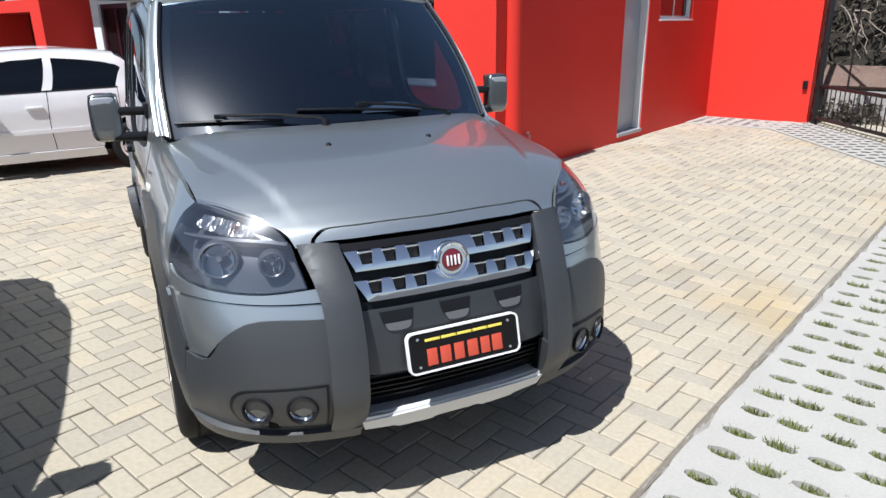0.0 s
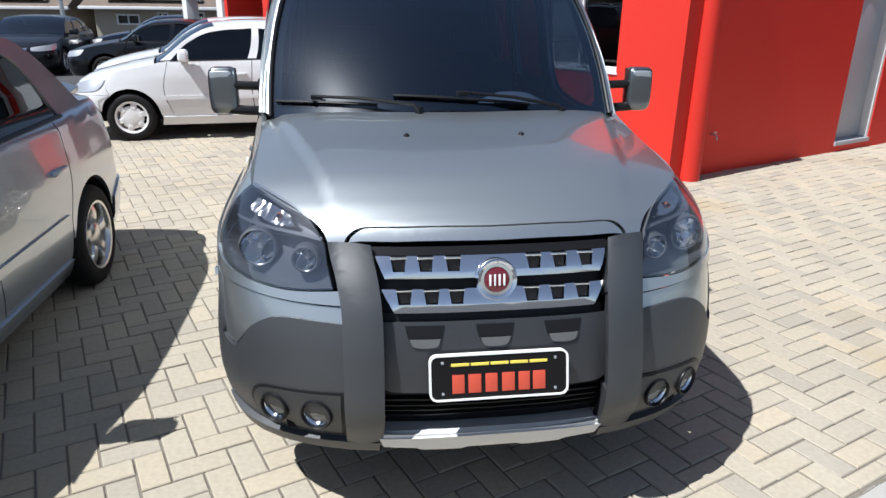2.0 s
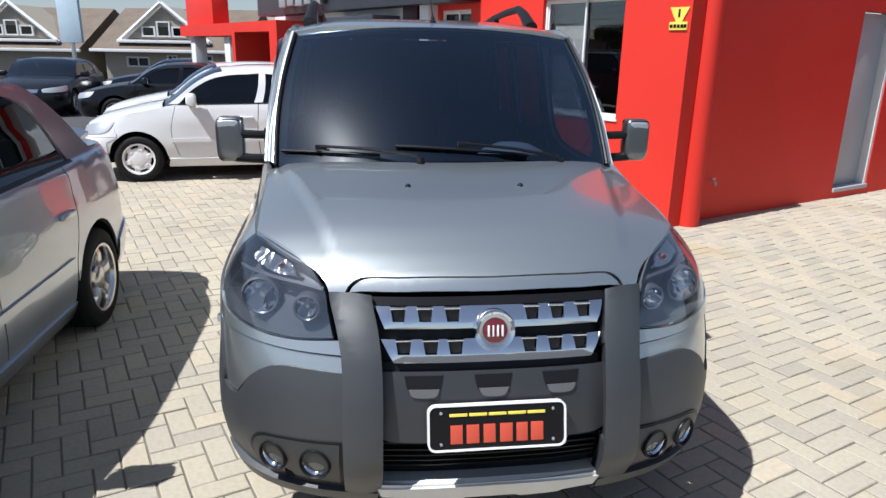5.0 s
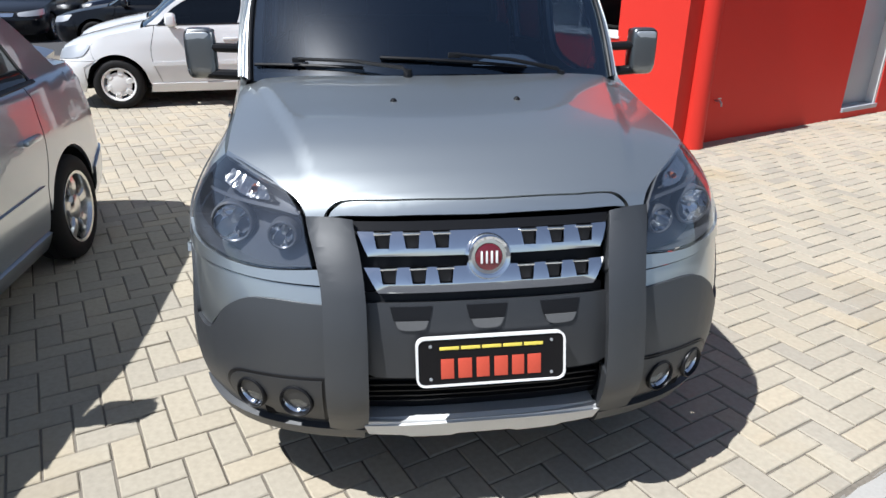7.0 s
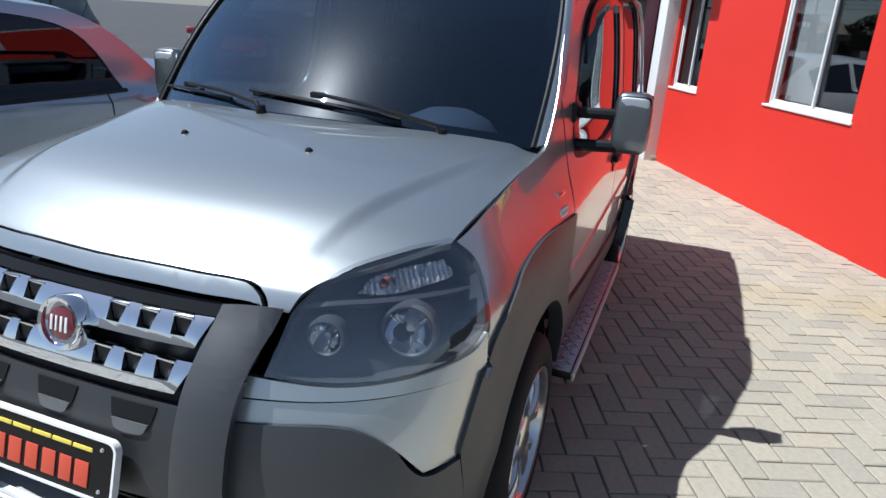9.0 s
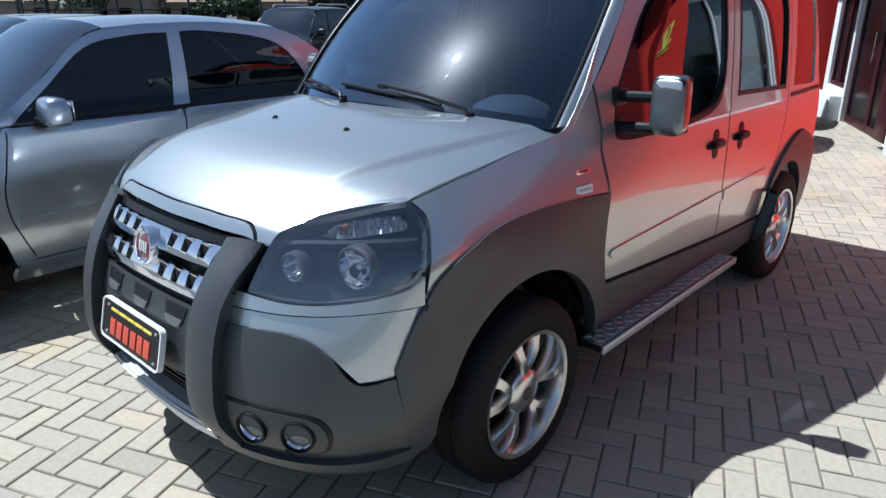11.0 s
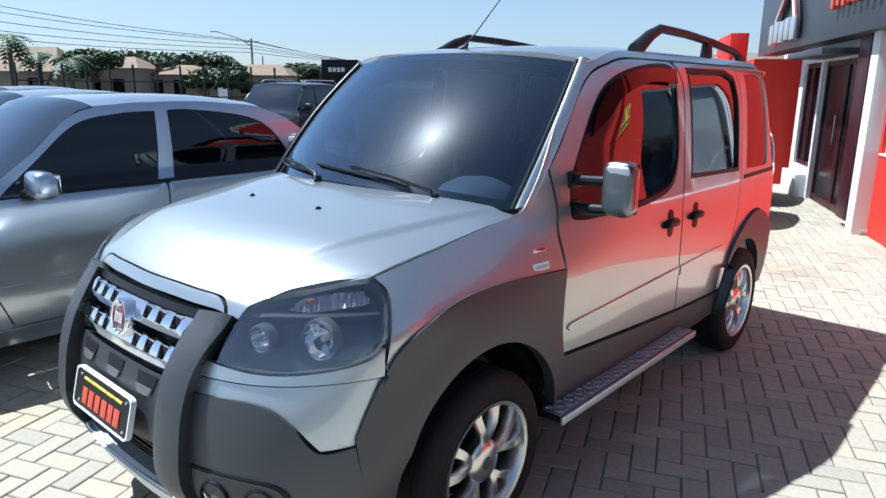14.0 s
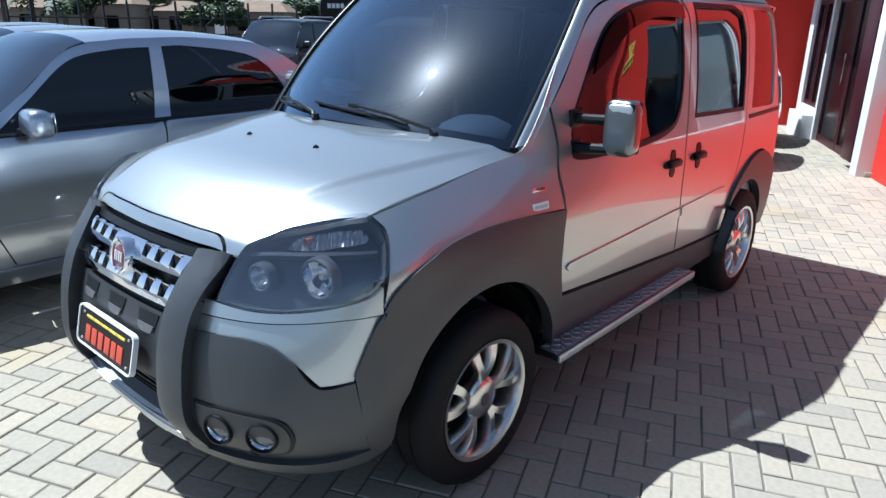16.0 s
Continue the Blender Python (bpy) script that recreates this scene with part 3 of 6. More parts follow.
roof = part("roof", grid(lambda u, v: Vector((0.72 * (2 * u - 1), (1.688 - 0.125 * (1 - (2 * u - 1) ** 2)) * (1 - v) + 4.03 * v,
            roof_z(0.72 * (2 * u - 1), (1.69 - 0.125 * (1 - (2 * u - 1) ** 2)) * (1 - v) + 4.03 * v))), 24, 30, 0.03), PAINT, van)
part("headliner", grid(lambda u, v: Vector((0.68 * (2 * u - 1), 1.75 + 2.2 * v, roof_z(0.68 * (2 * u - 1), 1.75 + 2.2 * v) - 0.05)), 8, 8, 0.01), LINER, van)
ant = part("aerial", tube([(0, 1.76, 1.83), (0, 1.83, 1.885), (0, 2.1, 2.13)], 0.0045, 6, taper=0.0025), BLACK, van, "thin black roof aerial")
part("aerial_foot", lathe([(0.0, 0.045), (0.008, 0.042), (0.012, 0.02), (0.022, 0.0)], 14), BLACK, ant, m=pose(0, 1.755, 1.81, -35))

front_win = [("s", 1.45, 1.18), ("s", 1.485, 1.33), ("s", 1.68, 1.566), ("s", 1.84, 1.68), ("s", 2.1, 1.733), ("s", 2.40, 1.735, 1), ("s", 2.415, 1.6), ("s", 2.395, 1.3), ("s", 2.29, 1.175), ("s", 2.0, 1.132), ("s", 1.67, 1.128), ("s", 1.47, 1.135)]
rear_win = [("s", 2.585, 1.735, 1), ("s", 2.56, 1.2, 1), ("s", 3.25, 1.18, 1), ("s", 3.28, 1.58), ("s", 3.24, 1.70), ("s", 3.12, 1.735)]
quart_win = [("s", 3.44, 1.725, 1), ("s", 3.40, 1.175, 1), ("s", 3.8, 1.165), ("s", 3.86, 1.2), ("s", 3.84, 1.6), ("s", 3.78, 1.72)]


def flare(u, v):
    return 0.018 * smooth(0.62, 0.46, math.hypot(u - 1.23, v - 0.335))


def guard_form(u, v):
    mid = tab([(0.34, 0.41), (0.5, 0.402), (0.77, 0.395), (0.88, 0.408), (0.97, 0.425)], v)
    uc = to_metric(S, S.s_front(mid, v))
    e = min(1.0, abs(u - uc) / 0.064)
    return 0.024 * smooth(0.97, 0.78, v) * smooth(0.33, 0.55, v) - 0.03 * e**3.5


for m in (1, -1):
    k = m < 0
    P = dict(mirror=k)
    part("front_wing", panel(S, [("s", .395, .815, 1), ("s", .437, .955), ("s", .474, 1.035), ("s", .458, 1.08, 1), ("s", .8, 1.135), ("s", 1.165, 1.192, 1), ("s", 1.26, 1.27), ("s", 1.325, 1.335, 1),
         ("s", 1.352, 1.15), ("s", 1.345, .955, 1), ("s", .952, .975), ("s", .667, .955), ("s", .463, .885), ("s", .375, .795, 1)], **P), PAINT, van)
    part("screen_pillar", panel(S, [("s", 1.175, 1.195, 1), ("s", 1.405, 1.49), ("s", 1.69, 1.742, 1), ("s", 2.0, 1.805), ("s", 3.9, 1.81, 1), ("s", 3.93, 1.77, 1), ("s", 2.0, 1.772), ("s", 1.83, 1.745), ("s", 1.65, 1.668), ("s", 1.33, 1.34), ("s", 1.27, 1.27)], thick=0.03, **P), PAINT, van)
    door = part("front_door", panel(S, [("s", 1.358, .6, 1), ("s", 1.35, .955), ("s", 1.358, 1.15), ("s", 1.333, 1.338, 1), ("s", 1.65, 1.662), ("s", 1.83, 1.74), ("s", 2.0, 1.766), ("s", 2.42, 1.766, 1),
         ("s", 2.5, 1.65), ("s", 2.468, 1.24), ("s", 2.445, .75), ("s", 2.458, .514, 1)], hole=[front_win], thick=0.03, **P), PAINT, van)
    part("door_glass", panel(S, front_win, off=-0.012, thick=0.0, gap=-0.01, **P), TINTED, door, "smoked side glass")
    part("window_seal", panel(S, [(q[0], 1.93 + (q[1] - 1.93) * 1.015, 1.44 + (q[2] - 1.44) * 1.03) for q in front_win], hole=[[(q[0], 1.93 + (q[1] - 1.93) * 0.985, 1.44 + (q[2] - 1.44) * 0.96) for q in front_win]], off=0.002, thick=0.012, gap=0, **P), BLACK, door)
    part("wind_deflector", panel(S, [("s", 1.6, 1.44, 1), ("s", 1.7, 1.575), ("s", 1.85, 1.675), ("s", 2.1, 1.725), ("s", 2.41, 1.725, 1), ("s", 2.41, 1.66, 1), ("s", 2.1, 1.66), ("s", 1.88, 1.605), ("s", 1.74, 1.51)], off=0.018, thick=0.012, **P), DARKGLASS, door, "dark rain deflector")
    rdoor = part("sliding_door", panel(S, [("s", 2.466, .512, 1), ("s", 2.453, .75), ("s", 2.476, 1.24), ("s", 2.51, 1.65), ("s", 2.46, 1.766, 1), ("s", 3.28, 1.766, 1), ("s", 3.335, 1.58), ("s", 3.3, 1.16), ("s", 3.235, .86), ("s", 3.175, .69, 1), ("s", 3.12, .48, 1)], hole=[rear_win], thick=0.03, **P), PAINT, van)
    part("door_glass", panel(S, rear_win, off=-0.012, thick=0.0, gap=-0.01, **P), REARGLASS, rdoor, "smoked side glass")
    part("window_seal", panel(S, [(q[0], 2.92 + (q[1] - 2.92) * 1.02, 1.46 + (q[2] - 1.46) * 1.03, 1) for q in rear_win], hole=[[(q[0], 2.92 + (q[1] - 2.92) * 0.97, 1.46 + (q[2] - 1.46) * 0.95, 1) for q in rear_win]], off=0.002, thick=0.012, gap=0, **P), BLACK, rdoor)
    quarter = part("rear_quarter", panel(S, [("s", 3.181, .69, 1), ("s", 3.241, .86), ("s", 3.306, 1.16), ("s", 3.341, 1.58), ("s", 3.29, 1.766, 1), ("s", 3.9, 1.766, 1), ("r", .6, 1.74, 1), ("r", .66, 1.2), ("r", .68, .75, 1), ("s", 4.05, .72), ("s", 3.805, .865), ("s", 3.6, .9), ("s", 3.381, .838)], hole=[quart_win], thick=0.03, **P), PAINT, van)
    part("quarter_glass", panel(S, quart_win, off=-0.008, thick=0.0, gap=-0.01, **P), DARKGLASS, quarter, "dark side glass")
    part("door_rail", panel(S, [("s", 3.345, 1.118, 1), ("s", 3.345, 1.142, 1), ("s", 4.0, 1.142, 1), ("s", 4.0, 1.118, 1)], off=0.003, thick=0.02, gap=0, **P), BLACK, quarter, "black sliding-door rail")
    part("door_lining", panel(S, [("s", 1.37, 1.08, 1), ("s", 1.37, 1.15), ("s", 1.35, 1.335, 1), ("s", 1.66, 1.655), ("s", 1.84, 1.732), ("s", 2.0, 1.758), ("s", 2.42, 1.758, 1), ("s", 2.48, 1.65), ("s", 2.45, 1.08, 1)], hole=[front_win], off=-0.035, thick=0.0, gap=0, **P), LINER, door)
    part("door_lining", panel(S, [("s", 2.47, 1.08, 1), ("s", 2.5, 1.65), ("s", 2.47, 1.758, 1), ("s", 3.27, 1.758, 1), ("s", 3.32, 1.58), ("s", 3.28, 1.08, 1)], hole=[rear_win], off=-0.035, thick=0.0, gap=0, **P), LINER, rdoor)
    # rub strips on the doors
    part("rub_strip", panel(S, [("s", 1.375, .70), ("s", 1.40, .722), ("s", 2.435, .752, 1), ("s", 2.435, .70, 1), ("s", 1.45, .668)], off=0.008, thick=0.012, step=.06, **P), PAINT, door)
    part("rub_strip", panel(S, [("s", 2.462, .752, 1), ("s", 3.05, .765), ("s", 3.09, .74), ("s", 3.05, .715), ("s", 2.462, .70, 1)], off=0.008, thick=0.012, step=.06, **P), PAINT, rdoor)
    # clover-shaped handles with a pull bar
    for hy, own in ((2.29, door), (2.60, rdoor)):
        ring = [("s", hy + (0.052 + 0.022 * math.cos(4 * a)) * math.cos(a) * 1.35, 1.0 + (0.05 + 0.018 * math.cos(4 * a)) * math.sin(a)) for a in [2 * math.pi * i / 24 for i in range(24)]]
        h_ob = part("handle_recess", panel(S, ring, off=0.004, thick=0.01, gap=0, step=0.02, **P), BLACK, own, "black clover-shaped handle recess")
        part("pull", box((0.026, 0.12, 0.032), (m * (S.half(hy, 1.0) + 0.016), hy, 1.0), 0.01), BLACK, h_ob)
    # cladding
    part("front_wheel_arch", panel(S, [("s", .29, .645, 1), ("s", .37, .793, 1), ("s", .46, .888), ("s", .66, .958), ("s", .95, .978), ("s", 1.343, .953, 1), ("s", 1.335, .6, 1), ("s", 1.315, .36, 1)] + arch(0.86, 0.335, 0.445, 3, 172) + [("s", .40, .36, 1), ("s", .355, .33, 1), ("s", .31, .48)],
         off=0.01, thick=0.05, gap=0, form=flare, **P), PLASTIC, van, "dark grey plastic wheel arch trim")
    part("sill_trim", panel(S, [("s", 1.325, .36, 1), ("s", 1.345, .595, 1), ("s", 2.46, .508), ("s", 3.115, .474, 1), ("s", 3.05, .34, 1), ("s", 2.2, .32)], off=0.012, thick=0.05, **P), PLASTIC, van, "dark grey plastic sill trim")
    part("rear_wheel_arch", panel(S, [("s", 3.125, .474, 1), ("s", 3.178, .688), ("s", 3.381, .835), ("s", 3.6, .895), ("s", 3.805, .86), ("s", 4.04, .715, 1), ("s", 4.1, .5), ("s", 4.05, .34, 1)] + arch(3.44, 0.335, 0.40, 4, 172) + [("s", 3.06, .35, 1)], off=0.018, thick=0.05, **P), PLASTIC, van, "dark grey plastic wheel arch trim")
    # step board with raised tread
    if m > 0:
        stp = part("side_step", box((0.1, 1.32, 0.028), (m * 0.905, 1.9, 0.375), 0.006), BLACK, van, "aluminium tread-plate side step")
        part("tread_plate", box((0.09, 1.31, 0.006), (m * 0.905, 1.9, 0.391), 0.002), DIAMOND, stp)
        part("edge_rail", box((0.012, 1.325, 0.034), (m * 0.96, 1.9, 0.375), 0.004), SATIN, stp)
        bm = bmesh.new()
        for i in range(33):
            for j in range(3):
                box((0.006, 0.026, 0.005), (m * (0.878 + 0.027 * j), 1.27 + 0.039 * i, 0.3955), 0.0, bm, (0, 0, 45 if (i + j) % 2 else -45))
        tagged(part("tread_relief", bm, SATIN, stp), kind="stuff")
        for y in (1.4, 2.35):
            part("bracket", box((0.25, 0.04, 0.02), (m * 0.78, y, 0.35), 0.004), BLACK, stp)
    # mirror
    mx = 1.012 if m > 0 else -0.985
    mir = part("door_mirror", cushion((0.064, 0.043, 0.106), (mx, 1.485, 1.266), 0.42), MIRROR_CAP, van, "grey door mirror on black arms")
    part("mirror_frame", box((0.118, 0.026, 0.196), (mx, 1.512, 1.266), 0.012, seg=3), BLACK, mir)
    part("mirror_glass", box((0.1, 0.006, 0.165), (mx, 1.525, 1.266), 0.002), CHROME, mir)
    part("turn_lamp", cushion((0.052, 0.02, 0.03), (mx + m * 0.003, 1.463, 1.328), 0.4), SATIN, mir, "clear turn lamp lens")
    part("lamp_groove", cushion((0.056, 0.02, 0.035), (mx + m * 0.003, 1.4655, 1.328), 0.4), BLACK, mir)
    for z0, z1, r in ((1.285, 1.292, 0.02), (1.172, 1.182, 0.022)):
        part("arm", tube([(m * 0.80, 1.475, z0), (m * 0.88, 1.462, z0 + 0.004), (m * 0.98, 1.47, z1)], r, 10), BLACK, mir)
        part("arm_pad", box((0.03, 0.085, 0.07), (m * 0.812, 1.48, z0), 0.012), BLACK, mir)
    # roof rail with three feet
    rl = part("roof_rail", tube([(m * .64, 2.33, 1.842), (m * .635, 2.42, 1.895), (m * .63, 2.55, 1.935), (m * .625, 2.9, 1.928), (m * .62, 3.3, 1.905), (m * .615, 3.7, 1.868), (m * .61, 3.88, 1.822)], 0.022, 10), BLACK, van, "black roof rail")
    part("rail_foot", tube([(m * .642, 2.27, 1.815), (m * .64, 2.34, 1.85), (m * .636, 2.43, 1.895), (m * .632, 2.53, 1.925)], 0.04, 12, taper=0.024), BLACK, rl)
    part("rail_foot", box((0.045, 0.10, 0.09), (m * .622, 3.22, 1.86), 0.012, taper=0.8), BLACK, rl)
    part("rail_foot", box((0.045, 0.18, 0.05), (m * .61, 3.82, 1.825), 0.012, taper=0.7), BLACK, rl)
    # nose: silver corner of the bumper, grey lower corner
    part("bumper_corner", panel(S, [("f", .43, .80, 1), ("f", .62, .805), ("s", .25, .815), ("s", .388, .812, 1), ("s", .368, .793, 1), ("s", .30, .648), ("s", .285, .627, 1), ("f", .795, .628, 1), ("f", .735, .708), ("f", .64, .759), ("f", .43, .755, 1)], gap=0, **P), PAINT, van)
    part("bumper_ledge", panel(S, [("f", .43, .803, 1), ("f", .43, .85, 1), ("f", .62, .838), ("f", .77, .851), ("s", .35, .872), ("s", .402, .9, 1), ("s", .392, .816, 1), ("s", .25, .817), ("f", .62, .807)], off=0.008, thick=0.03, **P), PAINT, van)
    bump = part("bumper_side", panel(S, [("f", .41, .754, 1), ("f", .64, .758), ("f", .735, .707), ("f", .79, .626), ("s", .288, .626, 1), ("s", .31, .48), ("s", .352, .332, 1), ("f", .75, .325), ("f", .41, .335, 1)], off=0.01, thick=0.04, gap=0, form=flare, **P), PLASTIC, van, "dark grey plastic bumper side")
    part("bumper_lip", panel(S, [("f", .352, .372, 1), ("f", .6, .368), ("f", .76, .372), ("s", .34, .385, 1), ("s", .35, .335, 1), ("f", .75, .325), ("f", .352, .33, 1)], off=0.03, thick=0.06, gap=0, **P), PLASTIC, bump)
    fog = part("fog_lamp_panel", panel(S, [("f", .455, .552, 1), ("f", .69, .54), ("f", .735, .515), ("f", .742, .46), ("f", .70, .40), ("f", .455, .385, 1)], off=0.014, thick=0.02, step=0.025, **P), BLACK, bump, "black fog lamp recess")
    part("fog_lamp_surround", panel(S, [("f", .463, .544, 1), ("f", .685, .533), ("f", .726, .51), ("f", .733, .462), ("f", .695, .408), ("f", .463, .394, 1)], off=0.0165, thick=0.004, step=0.025, **P), PLASTIC_D, fog)
    for fx, fz in ((0.54, 0.474), (0.668, 0.472)):
        s_, z_ = S.metric(("f", fx, fz))
        p = S.out(s_, z_, 0.02)
        q = S.out(s_, z_, 0.116) - p
        turn = Vector((m * q[0], q[1], 0)).to_track_quat("Z", "Y").to_matrix().to_4x4()
        mm = Matrix.Translation((m * p[0], p[1], p[2])) @ turn
        fl = part("fog_lamp", lathe([(0.052, -0.006), (0.05, 0.005), (0.046, 0.007), (0.042, 0.0), (0.04, -0.03)], 26), BLACK, fog, "round fog lamp", m=mm)
        part("reflector", lathe([(0.0, -0.03), (0.02, -0.028), (0.034, -0.016), (0.041, -0.004)], 24), CHROME, fl)
        part("lens", lathe([(0.0, -0.002), (0.025, -0.005), (0.043, -0.012)], 24), LENS, fl)
        part("bulb_cap", lathe([(0.0, -0.01), (0.01, -0.012), (0.012, -0.022)], 14), BLACK, fl)
    part("bull_bar", panel(S, [("f", .362, .968, 1), ("f", .42, .972), ("f", .488, .972, 1), ("f", .464, .88), ("f", .446, .77), ("f", .448, .5), ("f", .45, .345, 1), ("f", .345, .345, 1), ("f", .335, .5), ("f", .333, .76), ("f", .345, .88)],
         off=0.028, thick=0.07, gap=0, form=guard_form, step=0.02, **P), PLASTIC, van, "dark grey bull bar upright")
    # headlamp
    lens_out = [("f", .482, .85, 1), ("f", .498, .925), ("f", .512, .982), ("f", .572, 1.048), ("f", .665, 1.08), ("s", .45, 1.086, 1), ("s", .467, 1.033), ("s", .432, .955), ("s", .40, .9), ("s", .35, .872), ("f", .772, .852), ("f", .625, .84)]
    lamp = part("headlamp", panel(S, lens_out, off=-0.08, thick=-0.075, gap=0.002, step=.03, **P), SMOKED, van, "smoked headlamp with chrome reflectors")
    part("lens", panel(S, lens_out, off=0.003, thick=0.0, gap=-0.002, step=.025, **P), LENS, lamp, "clear lamp lens")
    for fx, fz, rr in ((0.575, 0.93, 0.036), (0.735, 0.94, 0.055)):
        s_, z_ = S.metric(("f", fx, fz))
        p = S.out(s_, z_, -0.036)
        mm = Matrix.Translation((m * p[0], p[1], p[2])) @ Vector((m * 0.2, -1, 0.02)).to_track_quat("Z", "Y").to_matrix().to_4x4()
        rf = part("reflector", lathe([(0.008, -0.052), (rr * 0.45, -0.046), (rr * 0.8, -0.026), (rr * 0.97, -0.004), (rr, 0.004)], 30), CHROME, lamp, "chrome lamp reflector", m=mm)
        part("bezel", lathe([(rr - 0.001, 0.003), (rr + 0.003, 0.007), (rr + 0.008, 0.004), (rr + 0.01, -0.03)], 30), SMOKED, rf)
        part("bulb", lathe([(0.0, -0.012), (rr * 0.16, -0.014), (rr * 0.2, -0.022), (rr * 0.2, -0.05)], 14), SATIN, rf)
        for a in (35, 155, 275):
            part("facet", box((rr * 0.5, 0.003, 0.022), (rr * 0.62 * math.cos(radians(a)), rr * 0.62 * math.sin(radians(a)), -0.022), 0.001, turn=(0, 35, a)), CHROME, rf)
    # a shelf divides the turn lamp from the main lamps
    part("lamp_shelf", panel(S, [("f", .515, .99, 1), ("f", .6, 1.0), ("f", .74, 1.006), ("s", .43, 1.0, 1), ("s", .428, .994, 1), ("f", .74, .997), ("f", .6, .991), ("f", .517, .98, 1)], off=-0.02, thick=0.05, gap=0, step=.03, **P), SMOKED, lamp)
    turn = part("turn_lamp", panel(S, [("f", .61, 1.014, 1), ("f", .63, 1.048), ("f", .69, 1.064), ("s", .43, 1.066, 1), ("s", .425, 1.03), ("f", .74, 1.022), ("f", .68, 1.012)], off=-0.04, thick=0.02, step=.008,
                form=lambda u, v: 0.004 * math.sin(u * 420), **P), ALLOY, lamp, "ribbed silver turn lamp")
    s_, z_ = S.metric(("f", .66, 1.04))
    p = S.out(s_, z_, -0.034)
    part("turn_bulb", lathe([(0.0, 0.012), (0.007, 0.009), (0.009, -0.02)], 12, "y", at=(m * p[0], p[1], p[2])), AMBER, lamp, "amber bulb")

# grille
part("grille_back", panel(S, [("f", -.372, .975, 1), ("f", .372, .975, 1), ("f", .34, .76, 1), ("f", -.34, .76, 1)], off=-0.045, thick=0.0, gap=0), BLACK, van, "black grille recess")
part("grille_slat", panel(S, [("f", -.365, .968, 1), ("f", .365, .968, 1), ("f", .36, .945, 1), ("f", -.36, .945, 1)], off=0.0, thick=0.05, gap=0), BLACK, van)


def chrome_bar(z0, z1, w0, w1, holes, depth):
    pts = [("f", -w1, z0, 1), ("f", -w0, z1, 1)]
    for x in holes:
        pts += [("f", x - 0.023, z1, 1), ("f", x - 0.017, z1 - depth, 1), ("f", x + 0.017, z1 - depth, 1), ("f", x + 0.023, z1, 1)]
    pts += [("f", w0, z1, 1), ("f", w1, z0, 1)]
    return panel(S, pts, off=0.016, thick=0.035, gap=0, step=0.03, form=lambda u, v: 0.007 * math.sin(math.pi * (v - z0) / (z1 - z0)) - 0.004 * (v - z0) / (z1 - z0))


for z0, z1, w0, w1, xs in ((.882, .942, .352, .326, (-.285, -.206, -.124, .12, .2, .284)), (.79, .855, .338, .302, (-.272, -.192, -.118, .108, .188, .268))):
    bar = part("grille_bar", chrome_bar(z0, z1, w0, w1, xs, 0.042), CHROME, van, "notched chrome grille bar")
    for x in xs:
        s_, z_ = S.metric(("f", x, z1 - 0.02))
        p = S.out(s_, z_, 0.0)
        part("notch_lining", box((0.036, 0.03, 0.036), (p[0], p[1] + 0.006, p[2] - 0.001), 0.003), BLACK, bar)
        part("notch_rim", box((0.05, 0.012, 0.006), (p[0], p[1] - 0.003, p[2] + 0.021), 0.002), CHROME, bar)
badge = part("badge", lathe([(0.0, 0.0), (0.048, 0.0), (0.05, 0.01), (0.058, 0.012), (0.063, 0.004), (0.064, -0.03)], 36), CHROME, van, "round chrome badge with red centre", m=pose(0, 0.012, 0.887, 78))
part("badge_enamel", lathe([(0.0, 0.0075), (0.03, 0.0065), (0.037, 0.004), (0.039, 0.0)], 30), BADGE_RED, badge, "dark red enamel disc")
for i, w in enumerate((0.006, 0.005, 0.006, 0.006)):
    part("badge_bar", box((w, 0.034, 0.003), (-0.021 + 0.014 * i, 0.0, 0.008), 0.0008), WHITE_PLASTIC, badge)
part("under_grille", panel(S, [("f", -.345, .79, 1), ("f", .345, .79, 1), ("f", .34, .757, 1), ("f", -.34, .757, 1)], off=-0.02, thick=0.04, gap=0), BLACK, van)

# middle of the bumper
mid = part("bumper_middle", panel(S, [("f", -.35, .765, 1), ("f", .35, .765, 1), ("f", .35, .57, 1), ("f", .31, .555), ("f", 0, .55), ("f", -.31, .555), ("f", -.35, .57, 1)], off=0.004, thick=0.05, gap=0), PLASTIC_D, van, "dark grey bumper middle")
for x in (-0.215, -0.005, 0.205):
    s_, z_ = S.metric(("f", abs(x) + 1e-4, .728))
    p = S.out(s_, z_, 0.006)
    # flat black patch paints the shade of a recessed slot
    part("slot", panel(S, [("f", x - .058, .754, 1), ("f", x + .058, .754, 1), ("f", x + .048, .715), ("f", x + .03, .703), ("f", x - .03, .703), ("f", x - .048, .715)], off=0.0065, thick=0.004, gap=0, step=.03), BLACK, mid, "flat black patch for the shade in an air slot")
    # paler lip below paints the sun on its lower edge
    part("slot_lip", panel(S, [("f", x - .046, .716, 1), ("f", x + .046, .716, 1), ("f", x + .03, .694), ("f", x - .03, .694)], off=0.011, thick=0.006, gap=0, step=.03), LIT_LIP, mid)
intake = part("lower_intake", panel(S, [("f", -.35, .58, 1), ("f", .35, .58, 1), ("f", .35, .37, 1), ("f", -.35, .37, 1)], off=-0.05, thick=0.0, gap=0), BLACK, van, "black lower air intake")
for z in (.43, .455, .48, .505, .53):
    part("intake_slat", panel(S, [("f", -.345, z, 1), ("f", .345, z, 1), ("f", .345, z + .006, 1), ("f", -.345, z + .006, 1)], off=-0.03, thick=0.02, gap=0, step=.08), BLACK, intake)
